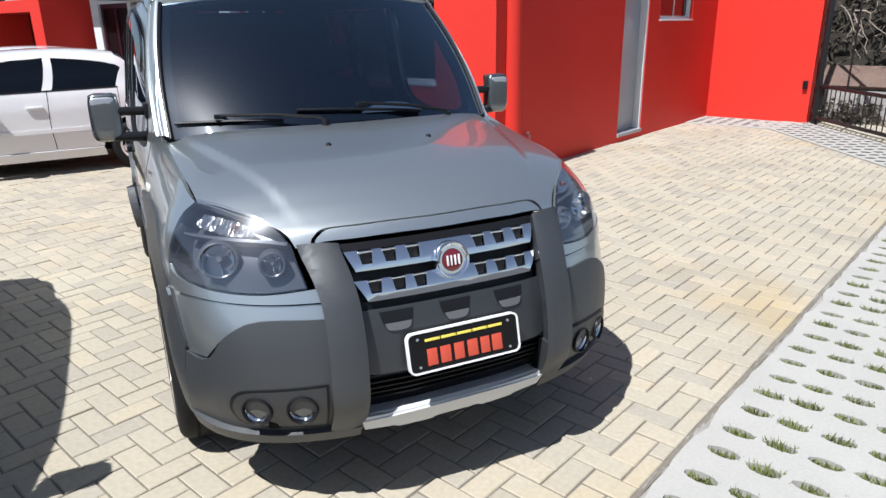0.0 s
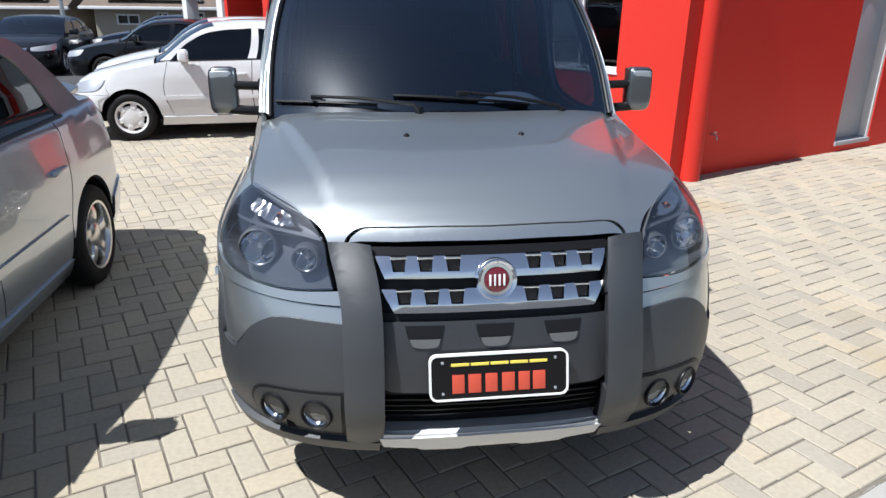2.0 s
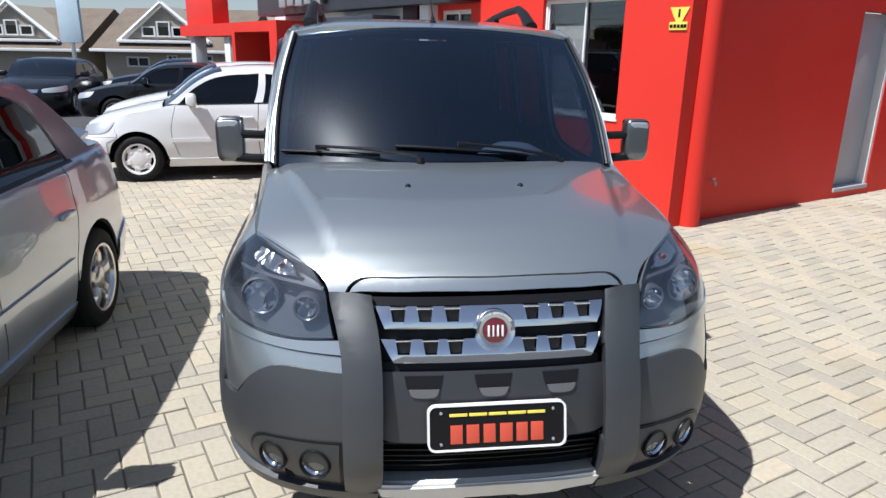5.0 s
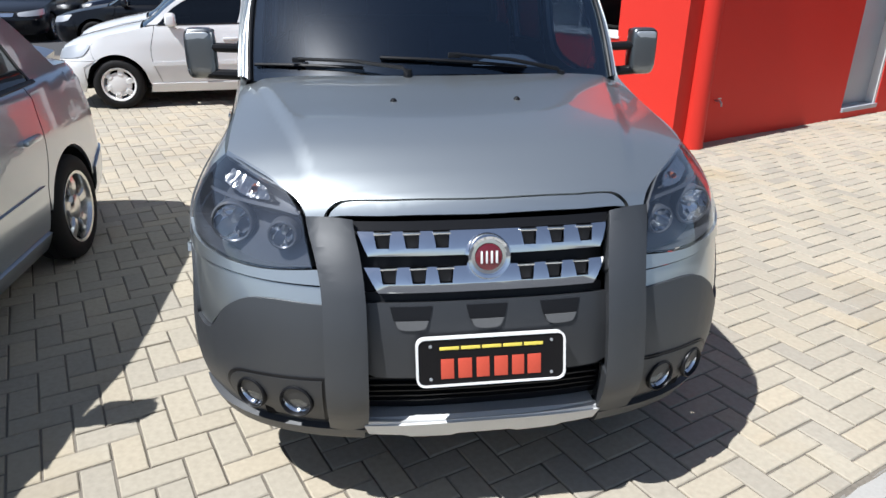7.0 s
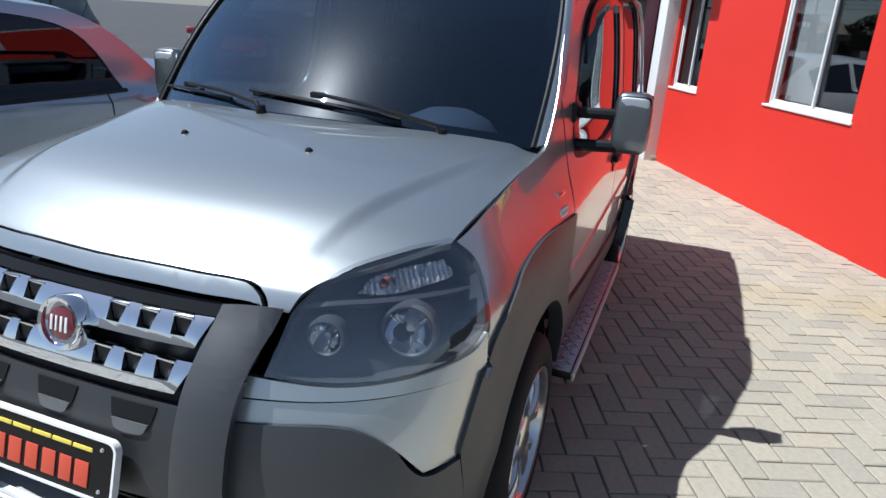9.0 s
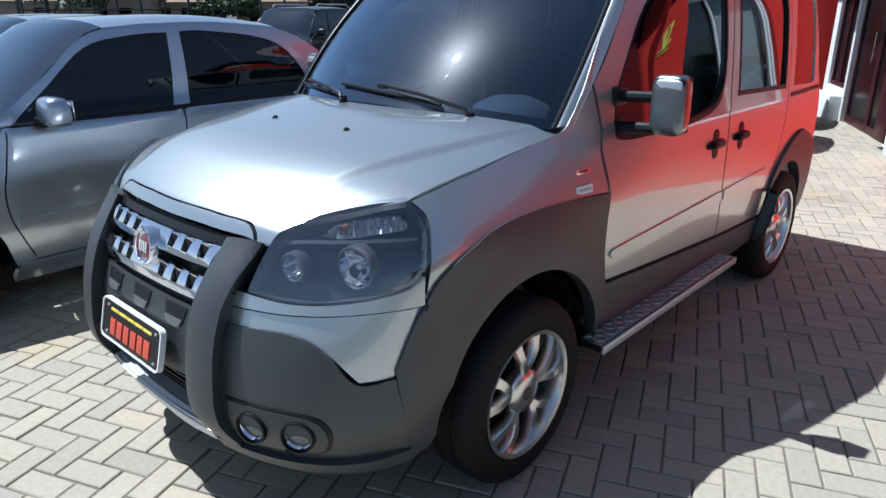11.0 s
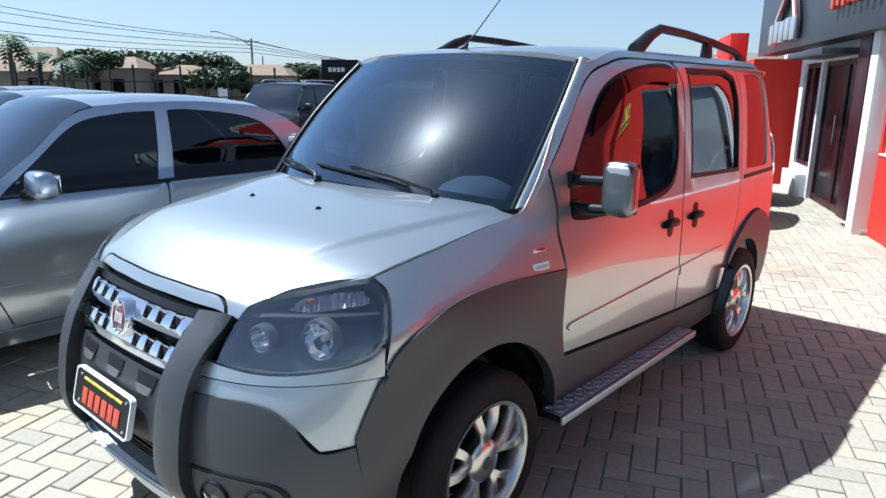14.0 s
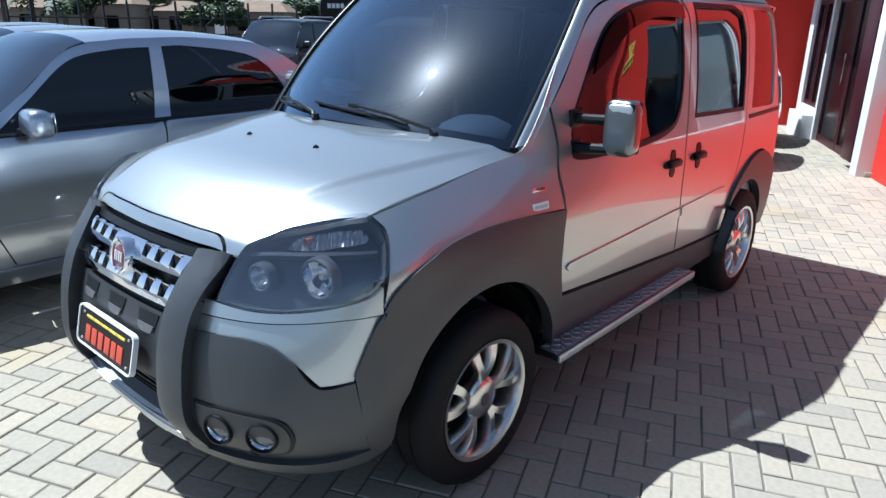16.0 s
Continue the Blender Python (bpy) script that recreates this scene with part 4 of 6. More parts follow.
part("skid_plate", panel(S, [("f", -.352, .395, 1), ("f", 0, .402), ("f", .352, .395, 1), ("f", .34, .352, 1), ("f", .24, .346, 1), ("f", .22, .336, 1), ("f", .1, .334, 1), ("f", .08, .343, 1), ("f", -.08, .343, 1), ("f", -.1, .334, 1), ("f", -.22, .336, 1), ("f", -.24, .346, 1), ("f", -.34, .352, 1)], off=0.03, thick=0.03, gap=0, step=.03), SKID, van, "satin silver skid plate")

part("skid_shelf", grid(lambda u, v: Vector((0.345 * (2 * u - 1), S.pt(S.s_front(0.345 * abs(2 * u - 1) + 1e-4, 0.4), 0.4)[1] - 0.02 + 0.26 * v, 0.395 - 0.02 * v)), 12, 4, 0.02), SKID, van)

# dealer's plate in a white frame, its writing as plain bars
def round_rect(w, h, r, n=5):
    out = []
    for cx, cz, a in ((w / 2 - r, h / 2 - r, 0), (-w / 2 + r, h / 2 - r, 90), (-w / 2 + r, -h / 2 + r, 180), (w / 2 - r, -h / 2 + r, 270)):
        out += [(cx + r * math.cos(radians(a + 90 * k / n)), cz + r * math.sin(radians(a + 90 * k / n))) for k in range(n + 1)]
    return out


def slab_of(outline, y0, y1, inner=None):
    """An upright slab with that outline, or a frame between two outlines."""
    bm = bmesh.new()
    ring = lambda pts, y: [bm.verts.new((x, y, z)) for x, z in pts]
    a, b = ring(outline, y0), ring(outline, y1)
    n = len(a)
    if inner:
        c, d = ring(inner, y0), ring(inner, y1)
        pairs = ((a, b), (d, c), (c, a), (b, d))
    else:
        pairs = ((a, b),)
        bm.faces.new(a)
        bm.faces.new(b[::-1])
    for p, q in pairs:
        for k in range(n):
            bm.faces.new((p[k - 1], p[k], q[k], q[k - 1]))
    return bm


plate = part("name_plate", slab_of(round_rect(0.41, 0.13, 0.02), -0.006, 0.006), PLATE_BLACK, van, "black plate with red and yellow bars in a white frame", m=pose(0, -0.073, 0.617, -14))
part("plate_frame", slab_of(round_rect(0.42, 0.14, 0.024), -0.01, 0.008, round_rect(0.408, 0.128, 0.019)), WHITE_PLASTIC, plate, "white plate frame")
for i, (x, w) in enumerate(((-0.124, 0.036), (-0.075, 0.038), (-0.025, 0.036), (0.026, 0.038), (0.074, 0.034), (0.12, 0.038))):
    part("red_bar", box((w, 0.003, 0.056), (x, -0.0073, -0.02), 0.001), LETTER_RED, plate, "red bar")
for i in range(5):
    part("yellow_bar", box((0.054, 0.003, 0.009), (-0.118 + 0.059 * i, -0.0073, 0.038), 0.001), YELLOW, plate, "small yellow bar")
for x, z in ((-0.17, 0.045), (0.17, 0.045), (-0.17, -0.048), (0.17, -0.048)):
    part("plate_screw", lathe([(0.0, 0.004), (0.004, 0.003), (0.005, 0.0)], 8), SATIN, plate, m=pose(x, -0.006, z, 90))

# wing badges
for m in (1, -1):
    p = S.pt(S.s_side(1.19, 1.0), 1.0)
    wb = part("wing_badge", box((0.006, 0.092, 0.03), (m * (p[0] + 0.003), 1.19, 0.992), 0.002, turn=(0, m * -6, m * -5)), WHITE_PLASTIC, van, "small pale wing badge with a dark bar")
    part("dark_bar", box((0.003, 0.074, 0.012), (m * (p[0] + 0.006), 1.19, 0.992), 0.001, turn=(0, m * -6, m * -5)), TRIM_GREY, wb)
    p = S.pt(S.s_side(1.2, 1.05), 1.05)
    sb = part("wing_badge", box((0.005, 0.075, 0.014), (m * (p[0] + 0.003), 1.2, 1.052), 0.001, turn=(0, m * -9, m * -5)), CHROME, van, "small chrome and red wing badge")
    part("red_bar", box((0.003, 0.05, 0.006), (m * (p[0] + 0.006), 1.205, 1.052), 0.001, turn=(0, m * -9, m * -5)), BADGE_RED, sb)

# back, underside and cabin
for m in (1, -1):
    part("tailgate_leaf", panel(S, [("r", .004, 1.75, 1), ("r", .72, 1.75, 1), ("r", .74, .6, 1), ("r", .004, .6, 1)], step=.1, thick=.03, mirror=m < 0), PAINT, van)
    part("rear_bumper", panel(S, [("r", .002, .6, 1), ("r", .8, .6, 1), ("r", .8, .34, 1), ("r", .002, .34, 1)], off=.04, step=.1, thick=.05, mirror=m < 0), PLASTIC, van)
for m in (1, -1):
    part("tail_lamp", panel(S, [("r", .70, 1.15, 1), ("s", 4.05, 1.15, 1), ("s", 4.06, .8, 1), ("r", .72, .8, 1)], off=.012, thick=.02, mirror=m < 0), BADGE_RED, van, "red tail lamp")
under = part("underbody", box((1.24, 3.75, 0.24), (0, 2.15, 0.36), 0.03), LINER, van)
part("engine_bay", box((0.96, 0.75, 0.5), (0, 0.72, 0.69), 0.05), LINER, van)
# unseen box added to stop sun leaking through under the nose
part("nose_sun_block", box((1.3, 0.8, 0.16), (0, 0.46, 0.46), 0.03), LINER, van)
part("floor_pan", box((1.6, 2.75, 0.05), (0, 2.6, 0.5), 0.01), LINER, van)
# added black sheet makes the rear of the cabin look unlit
part("dark_cabin_back", box((1.45, 0.04, 1.2), (0, 3.95, 1.15), 0.01), LINER, van)
for m in (1, -1):
    part("door_trim", panel(S, [("s", 1.4, .5, 1), ("s", 1.4, 1.09, 1), ("s", 3.9, 1.09, 1), ("s", 3.9, .5, 1)], off=-0.05, thick=0.02, mirror=m < 0, step=.2), TRIM_GREY, van)
    for wy in (0.86, 3.44):
        part("wheel_well", lathe([(0.43, 0.58), (0.43, 0.84)], 20, "x", arc=180, at=(0, 0, 0)), LINER, van, m=pose(0, wy, 0.33, 0, 0, 0) if m > 0 else pose(0, wy, 0.33, 0, 0, 180))
dash = part("dashboard", box((1.44, 0.5, 0.32), (0, 1.42, 0.985), 0.06, seg=3, taper=0.9), LINER, van, "dark dashboard")
bm = lathe([(0.0, 0.13), (0.08, 0.122), (0.15, 0.09), (0.19, 0.04), (0.2, 0.0)], 26)
part("instrument_hood", bm, TRIM_GREY, dash, "grey instrument hood", m=pose(0.36, 1.42, 1.13))
st = part("steering_wheel", lathe([(0.18 + 0.015 * math.cos(a), 0.015 * math.sin(a)) for a in [2 * math.pi * i / 8 for i in range(9)]], 30), BLACK, van, "black steering wheel", m=pose(0.36, 1.72, 1.03, 62))
part("steering_hub", box((0.33, 0.09, 0.03), (0, 0, 0), 0.012), BLACK, st)
for x in (-0.36, 0.36):
    seat = part("front_seat", box((0.5, 0.5, 0.2), (x, 2.1, 0.68), 0.06, seg=3), SEAT, van, "grey cloth seat")
    part("backrest", box((0.48, 0.16, 0.62), (x, 2.4, 1.02), 0.06, seg=3, turn=(-14, 0, 0)), SEAT, seat)
    part("headrest", box((0.26, 0.09, 0.17), (x, 2.49, 1.44), 0.04, seg=3, turn=(-10, 0, 0)), SEAT, seat)
bench = part("rear_seat", box((1.3, 0.5, 0.2), (0, 2.95, 0.68), 0.06), SEAT, van, "grey cloth bench")
part("backrest", box((1.3, 0.16, 0.6), (0, 3.25, 1.02), 0.06, turn=(-14, 0, 0)), SEAT, bench)
for wx, sd in ((0.8, 1), (-0.8, -1)):
    for wy in (0.86, 3.44):
        wheel(van, (wx, wy, 0.335), sd, cap=PLASTIC, twin=True)


# ---------------------------------------------------------------- walls of the building
SIDE_A = pose(2.70, 4.39, 0, 0, 0, -63.13)   # long wall: x runs towards the corner, y into the building
SIDE_B = pose(3.0, 4.60, 0, 0, 0, 23.6)     # wall with the narrow door: x runs away from the corner


def wall_mesh(x0, x1, z0, z1, thick, holes, y0=0.0):
    """A wall with openings right through it, built of the solid pieces round them."""
    xs = sorted({x0, x1, *(v for h in holes for v in h[:2])})
    zs = sorted({z0, z1, *(v for h in holes for v in h[2:])})
    solid = {(i, j): not any(h[0] <= (xs[i] + xs[i + 1]) / 2 <= h[1] and h[2] <= (zs[j] + zs[j + 1]) / 2 <= h[3] for h in holes) for i in range(len(xs) - 1) for j in range(len(zs) - 1)}
    bm = bmesh.new()
    quad = lambda *p: bm.faces.new([bm.verts.new(v) for v in p])
    a, b = y0, y0 + thick
    for (i, j), full in solid.items():
        if not full:
            continue
        u0, u1, w0, w1 = xs[i], xs[i + 1], zs[j], zs[j + 1]
        quad((u0, a, w0), (u1, a, w0), (u1, a, w1), (u0, a, w1))
        quad((u0, b, w0), (u0, b, w1), (u1, b, w1), (u1, b, w0))
        for di, dj, f in ((-1, 0, ((u0, a, w0), (u0, a, w1), (u0, b, w1), (u0, b, w0))), (1, 0, ((u1, a, w0), (u1, b, w0), (u1, b, w1), (u1, a, w1))),
                          (0, -1, ((u0, a, w0), (u0, b, w0), (u1, b, w0), (u1, a, w0))), (0, 1, ((u0, a, w1), (u1, a, w1), (u1, b, w1), (u0, b, w1)))):
            if not solid.get((i + di, j + dj), False):
                quad(*f)
    bmesh.ops.remove_doubles(bm, verts=bm.verts, dist=1e-4)
    return bm


def structure(name, bm, mat, label, m=None, category="wall"):
    return tagged(part(name, bm, mat, None, "", 30, m), label, category, "", "structure")


H = 3.3
WIN_2, WIN_1 = (-2.02, -0.80, 1.0, 2.25), (-4.14, -3.42, 0.95, 2.2)
structure("wall_west", wall_mesh(-4.2, 0.0, -0.1, H, 0.2, [WIN_2, WIN_1]), RED_WALL, "bright red painted rendered wall with two windows", SIDE_A)
DOOR_B, WIN_B = (2.655, 3.415, 0.12, 2.2), (3.795, 5.025, 1.66, 2.3)
structure("wall_south", wall_mesh(0.0, 6.12, -0.1, H, 0.2, [DOOR_B, WIN_B]), RED_WALL, "bright red painted wall with a narrow door", SIDE_B)
# stepped corner pier with a rounded edge
structure("corner_column", lathe([(0.0, H), (0.1, H), (0.105, 1.6), (0.115, 0.3), (0.122, -0.08), (0.0, -0.08)], 36), RED_WALL, "red rounded corner column", pose(2.975, 4.525, 0), "column")
# third wall, and the closed rest of the building
SIDE_C = SIDE_B @ pose(6.12, 0, 0, 0, 0, -90)
structure("wall_east", wall_mesh(0.0, 1.64, -0.1, 2.75, 0.2, []), RED_WALL, "bright red painted side wall", SIDE_C)
bm = bmesh.new()
slab = [(2.9, 4.52), (8.55, 7.1), (6.6, 11.6), (0.95, 8.2)]
low, high = ([bm.verts.new((x, y, z)) for x, y in slab] for z in (H + 0.002, H + 0.12))
bm.faces.new(low[::-1])
bm.faces.new(high)
for i in range(4):
    bm.faces.new((low[i - 1], low[i], high[i], high[i - 1]))
structure("roof_slab", bm, WHITE_WALL, "flat concrete roof", None, "roof")
structure("inner_floor", box((12, 6, 0.08), (-6.0, 3.3, -0.045), 0.0), JOINT, "dark indoor floor", SIDE_A, "floor")
# unseen backing wall, added so the rooms look unlit behind the panes
structure("wall_inner", box((4.0, 0.1, H), (-2.12, 1.3, H / 2), 0.0), UNLIT_ROOM, "added inner wall, dark in place of an unlit room", SIDE_A)


def window(x0, x1, z0, z1, m, label, blind=None, inset=0.05, pane=None):
    w = tagged(thing("window_1", label, "window", m), kind="structure")
    f = 0.028
    for sx, sz, x, z in ((x1 - x0, f, (x0 + x1) / 2, z0 + f / 2), (x1 - x0, f, (x0 + x1) / 2, z1 - f / 2), (f, z1 - z0 - 2 * f, x0 + f / 2, (z0 + z1) / 2), (f, z1 - z0 - 2 * f, x1 - f / 2, (z0 + z1) / 2)):
        part("window_frame", box((sx, 0.07, sz), (x, inset + 0.03, z), 0.004), WHITE_WALL, w)
    mid = (x0 + x1) / 2
    for a, b, y in ((x0 + f, mid + 0.02, 0.045), (mid - 0.02, x1 - f, 0.07)):
        s = part("sash", wall_mesh(a, b, z0 + f, z1 - f, 0.02, [(a + 0.022, b - 0.022, z0 + f + 0.022, z1 - f - 0.022)], inset + y - 0.035), WHITE_WALL, w)
        part("pane", box((b - a - 0.05, 0.005, z1 - z0 - 2 * f - 0.05), ((a + b) / 2, inset + y - 0.025, (z0 + z1) / 2)), pane or DARKGLASS, s).visible_shadow = False
    part("window_sill", box((x1 - x0 + 0.04, 0.08, 0.022), ((x0 + x1) / 2, 0.025, z0 - 0.008), 0.005), WHITE_WALL, w)
    if blind:
        part("blind", box((blind[1] - blind[0], 0.01, z1 - z0 - 0.1), ((blind[0] + blind[1]) / 2, inset + 0.12, (z0 + z1) / 2)), WHITE_WALL, w, "white blind")
    return w


window(*WIN_2, SIDE_A, "white-framed sliding window, half covered by a white blind", (-2.0, -1.5), pane=PANE)
window(*WIN_1, SIDE_A, "white-framed sliding window with dark panes")
window(*WIN_B, SIDE_B, "small high white-framed window")
d = tagged(thing("door_1", "narrow grey metal door with a white frame, ajar in its opening", "door", SIDE_B), kind="structure")
x0, x1, z0, z1 = DOOR_B
part("door_leaf", box((x1 - x0 - 0.06, 0.04, z1 - z0 - 0.04), ((x0 + x1) / 2 - 0.02, 0.13, (z0 + z1) / 2), 0.004), GREY_DOOR, d)
part("door_frame", box((0.045, 0.18, z1 - z0), (x1 - 0.02, 0.1, (z0 + z1) / 2), 0.004), WHITE_WALL, d)
part("threshold", box((x1 - x0, 0.24, 0.05), ((x0 + x1) / 2, 0.1, z0 - 0.02), 0.004), GREY_DOOR, d)
tap = thing("garden_tap", "small metal garden tap on the red wall", "tap", SIDE_B)
part("spout", tube([(0.3, 0.0, 0.42), (0.3, -0.06, 0.42), (0.3, -0.08, 0.40), (0.3, -0.08, 0.37)], 0.011, 8), SATIN, tap)
part("tap_handle", box((0.05, 0.012, 0.012), (0.3, -0.05, 0.445), 0.003), SATIN, tap)
sign = thing("notice_sign", "yellow notice sign with dark bars on the red wall", "sign", SIDE_A)
part("sign_plate", box((0.2, 0.012, 0.075), (-0.13, -0.008, 1.935), 0.003), YELLOW, sign)
bm = lathe([(0.0, 0.0), (0.125, 0.0), (0.125, 0.01), (0.0, 0.01)], 3)
part("warning_triangle", bm, YELLOW, sign, "yellow warning triangle", m=pose(-0.13, 0.0, 2.04, 90, -30, 0))
part("dark_bar", box((0.02, 0.004, 0.07), (-0.13, -0.013, 2.05), 0.001), PLATE_BLACK, sign)
for x in (-0.205, -0.165, -0.125, -0.085, -0.05):
    part("dark_bar", box((0.03, 0.004, 0.03), (x, -0.016, 1.935), 0.001), PLATE_BLACK, sign)
box_ob = thing("switch_box", "small dark switch box on the red wall", "box", SIDE_C)
part("case", box((0.07, 0.05, 0.13), (1.55, -0.025, 0.62), 0.008), BLACK, box_ob)

# entrance front: white wall, maroon panels, dark glass, grey fascia with its sign
structure("wall_entrance", wall_mesh(-8.3, -4.2, -0.1, 2.6, 0.2, [(-8.05, -7.1, 0.45, 2.05), (-7.0, -5.0, -0.1, 2.05)]), WHITE_WALL, "white entrance wall", SIDE_A)
structure("entrance_pilaster", box((0.24, 0.22, 2.7), (-4.32, -0.05, 1.25), 0.01), WHITE_WALL, "white pilaster", SIDE_A, "pilaster")
structure("maroon_panel", box((0.4, 0.1, 2.2), (-4.72, -0.1, 1.2), 0.01), MAROON, "dark maroon cladding panel", SIDE_A, "panel")
ent = tagged(thing("door_2", "dark glass entrance doors under a grey canopy", "door", SIDE_A), kind="structure")
for x in (-6.5, -5.5):
    lf = part("door_leaf", wall_mesh(x - 0.49, x + 0.49, 0.0, 2.05, 0.05, [(x - 0.43, x + 0.43, 0.1, 1.98)], 0.06), MAROON, ent)
    part("pane", box((0.88, 0.01, 1.9), (x, 0.085, 1.04)), SHOPGLASS, lf)
    part("pull", tube([(x + 0.38, 0.02, 0.9), (x + 0.38, 0.02, 1.3)], 0.012, 8), CHROME, lf)
part("canopy", box((1.9, 0.55, 0.08), (-6.2, -0.2, 2.12), 0.01), FASCIA, ent)
part("plinth", box((0.9, 0.16, 0.36), (-7.55, -0.085, 0.175), 0.01), WHITE_WALL, ent, "low white plinth")
shop = tagged(thing("window_2", "dark maroon-framed shop window", "window", SIDE_A), kind="structure")
part("window_frame", wall_mesh(-8.05, -7.1, 0.45, 2.05, 0.06, [(-7.98, -7.6, 0.52, 1.98), (-7.55, -7.17, 0.52, 1.98)], 0.04), MAROON, shop)
for x in (-7.79, -7.36):
    part("pane", box((0.4, 0.01, 1.48), (x, 0.07, 1.25)), SHOPGLASS, shop)
fas = tagged(thing("sign_fascia", "dark grey fascia with raised pale and red sign shapes", "fascia", SIDE_A), kind="structure")
part("fascia_panel", box((7.2, 0.36, 1.25), (-7.05, -0.13, 2.9), 0.01), FASCIA, fas)
part("fascia_end", box((0.22, 0.38, 1.27), (-3.33, -0.13, 2.91), 0.01), MAROON, fas)
for i in range(5):
    part("pale_shape", box((0.3, 0.12, 0.34), (-9.0 + 0.4 * i, -0.36, 2.56 + 0.02 * (i % 2)), 0.02), SATIN, fas, "raised pale sign shape")
for i in range(3):
    part("swoosh", tube([(-8.9 + 0.14 * i, -0.36, 2.78), (-8.4 + 0.14 * i, -0.36, 3.1), (-8.0 + 0.14 * i, -0.36, 3.35), (-7.5 + 0.14 * i, -0.36, 2.7), (-7.45 + 0.14 * i, -0.36, 2.4)], 0.035, 8), (WHITE_PLASTIC, REDP, BLACK)[i], fas, "curved sign stroke")
for i in range(9):
    part("red_shape", box((0.11, 0.08, 0.2), (-5.4 + 0.22 * i, -0.36, 2.72 + 0.02 * (i % 2)), 0.02), LETTER_RED, fas, "raised red sign shape")
# red portal further along
red = tagged(thing("portal", "red boxed portal round a dark opening", "portal", SIDE_A), kind="structure")
part("portal_frame", wall_mesh(-15.7, -8.6, -0.1, 2.15, 0.9, [(-15.7, -11.3, -0.1, 1.88), (-11.1, -9.0, -0.1, 1.95)], -0.7), RED_WALL, red)
# red back wall drawn in maroon, the opening's shade put into the colour
part("shaded_opening_back", box((2.2, 0.05, 2.0), (-10.05, 0.16, 0.93)), MAROON, red)
part("upper_panel", box((2.4, 0.4, 0.78), (-14.5, -0.3, 2.53), 0.01), RED_WALL, red)
for x in (-12.0, -14.9):
    part("column", box((0.4, 0.3, 1.95), (x, -0.45, 0.9), 0.01), WHITE_WALL, red, "white column")
structure("wall_north", box((2.7, 0.2, 2.6), (-9.9, 0.4, 1.2)), WHITE_WALL, "plain white wall behind the portal", SIDE_A)

# ---------------------------------------------------------------- ground
PAVE = 22.5
LAT = pose(0, 0, 0, 0, 0, PAVE)
EDGE_V = -0.53
PITCH, SHIFT_U, SHIFT_V = 0.10875, -0.0146, -0.023
sheet = bmesh.new()
grid(lambda u, v: Vector((-300 + 600 * u, -300 + 600 * v, -0.075)), 2, 2, 0, sheet)
structure("ground", sheet, ASPHALT, "grey asphalt and yard ground", None, "ground")
bed = bmesh.new()
grid(lambda u, v: Vector((-9 + 26 * u, EDGE_V - 0.02 + 14.5 * v, -0.007)), 2, 2, 0, bed)
bed_ob = structure("pavement", bed, JOINT, "pale concrete pavers laid in herringbone with dark joints", LAT, "pavement")


def brick_block(nx, ny, p=PITCH, joint=0.0075, ch=0.004, h=0.05):
    """Corners and faces of one paver with chamfered top, its corner at the origin."""
    a, b = joint / 2, joint / 2
    c, d = nx * p - joint / 2, ny * p - joint / 2
    v = [(a, b, -h), (c, b, -h), (c, d, -h), (a, d, -h), (a, b, -ch), (c, b, -ch), (c, d, -ch), (a, d, -ch),
         (a + ch, b + ch, 0), (c - ch, b + ch, 0), (c - ch, d - ch, 0), (a + ch, d - ch, 0)]
    f = [(8, 9, 10, 11)] + [(k + i, k + (i + 1) % 4, k + 4 + (i + 1) % 4, k + 4 + i) for k in (0, 4) for i in range(4)]
    return np.array(v), f


rng = random.Random(7)
LAY = []
for i in range(-90, 175):
    for j in range(-6, 144):
        kk = (i - j + 3) % 4
        u, v = i * PITCH + SHIFT_U, j * PITCH + SHIFT_V
        cut = {0: "cut_long", 3: "cut_tall", 2: "cut_short"}.get(kk) if j == -5 else None
        if j < -5 or kk not in (0, 3) and not cut:
            continue
        v = EDGE_V if cut else v
        w = LAT @ Vector((u, v, 0))
        if not (-7.5 < w.x < 12 and w.y < 12.5 and (w.y < 9.4 or w.x > -3.2)):
            continue
        LAY.append((cut or kk == 0, u, v, w))
near = lambda w: 0.95 < w.x < 2.0 and 0.75 < w.y < 3.2 or -1.35 < w.x < -0.3 and -0.4 < w.y < 2.0 and w.x < -0.9
pieces = [q for q in LAY if near(q[3])][:300]
chosen = {id(q) for q in pieces}
blocks = {True: brick_block(2, 1), False: brick_block(1, 2), "cut_long": brick_block(2, 0.66), "cut_tall": brick_block(1, 1.66), "cut_short": brick_block(1, 0.66)}
vs, fs, base = [], [], 0
for q in LAY:
    if id(q) in chosen:
        continue
    bv, bf = blocks[q[0]]
    n = len(bv)
    o = np.array([q[1], q[2], rng.uniform(-0.0025, 0.0015)])
    tilt = np.array([rng.gauss(0, 0.008), rng.gauss(0, 0.008)])
    vv = bv + o
    vv[:, 2] += bv[:, 0] * tilt[0] + bv[:, 1] * tilt[1]
    vs.append(vv)
    fs += [tuple(base + k for k in f) for f in bf]
    base += n
me = bpy.data.meshes.new("pavers")
me.from_pydata(np.concatenate(vs).tolist(), [], fs)
me.materials.append(PAVER)
pv = new("pavers", me)
pv.parent = bed_ob
tagged(pv, "pale concrete pavers", "", "", "stuff")
meshes = {}
for kind, (bv, bf) in blocks.items():
    me = bpy.data.meshes.new("paver")
    me.from_pydata(bv.tolist(), [], bf)
    me.materials.append(PAVER)
    meshes[kind] = me
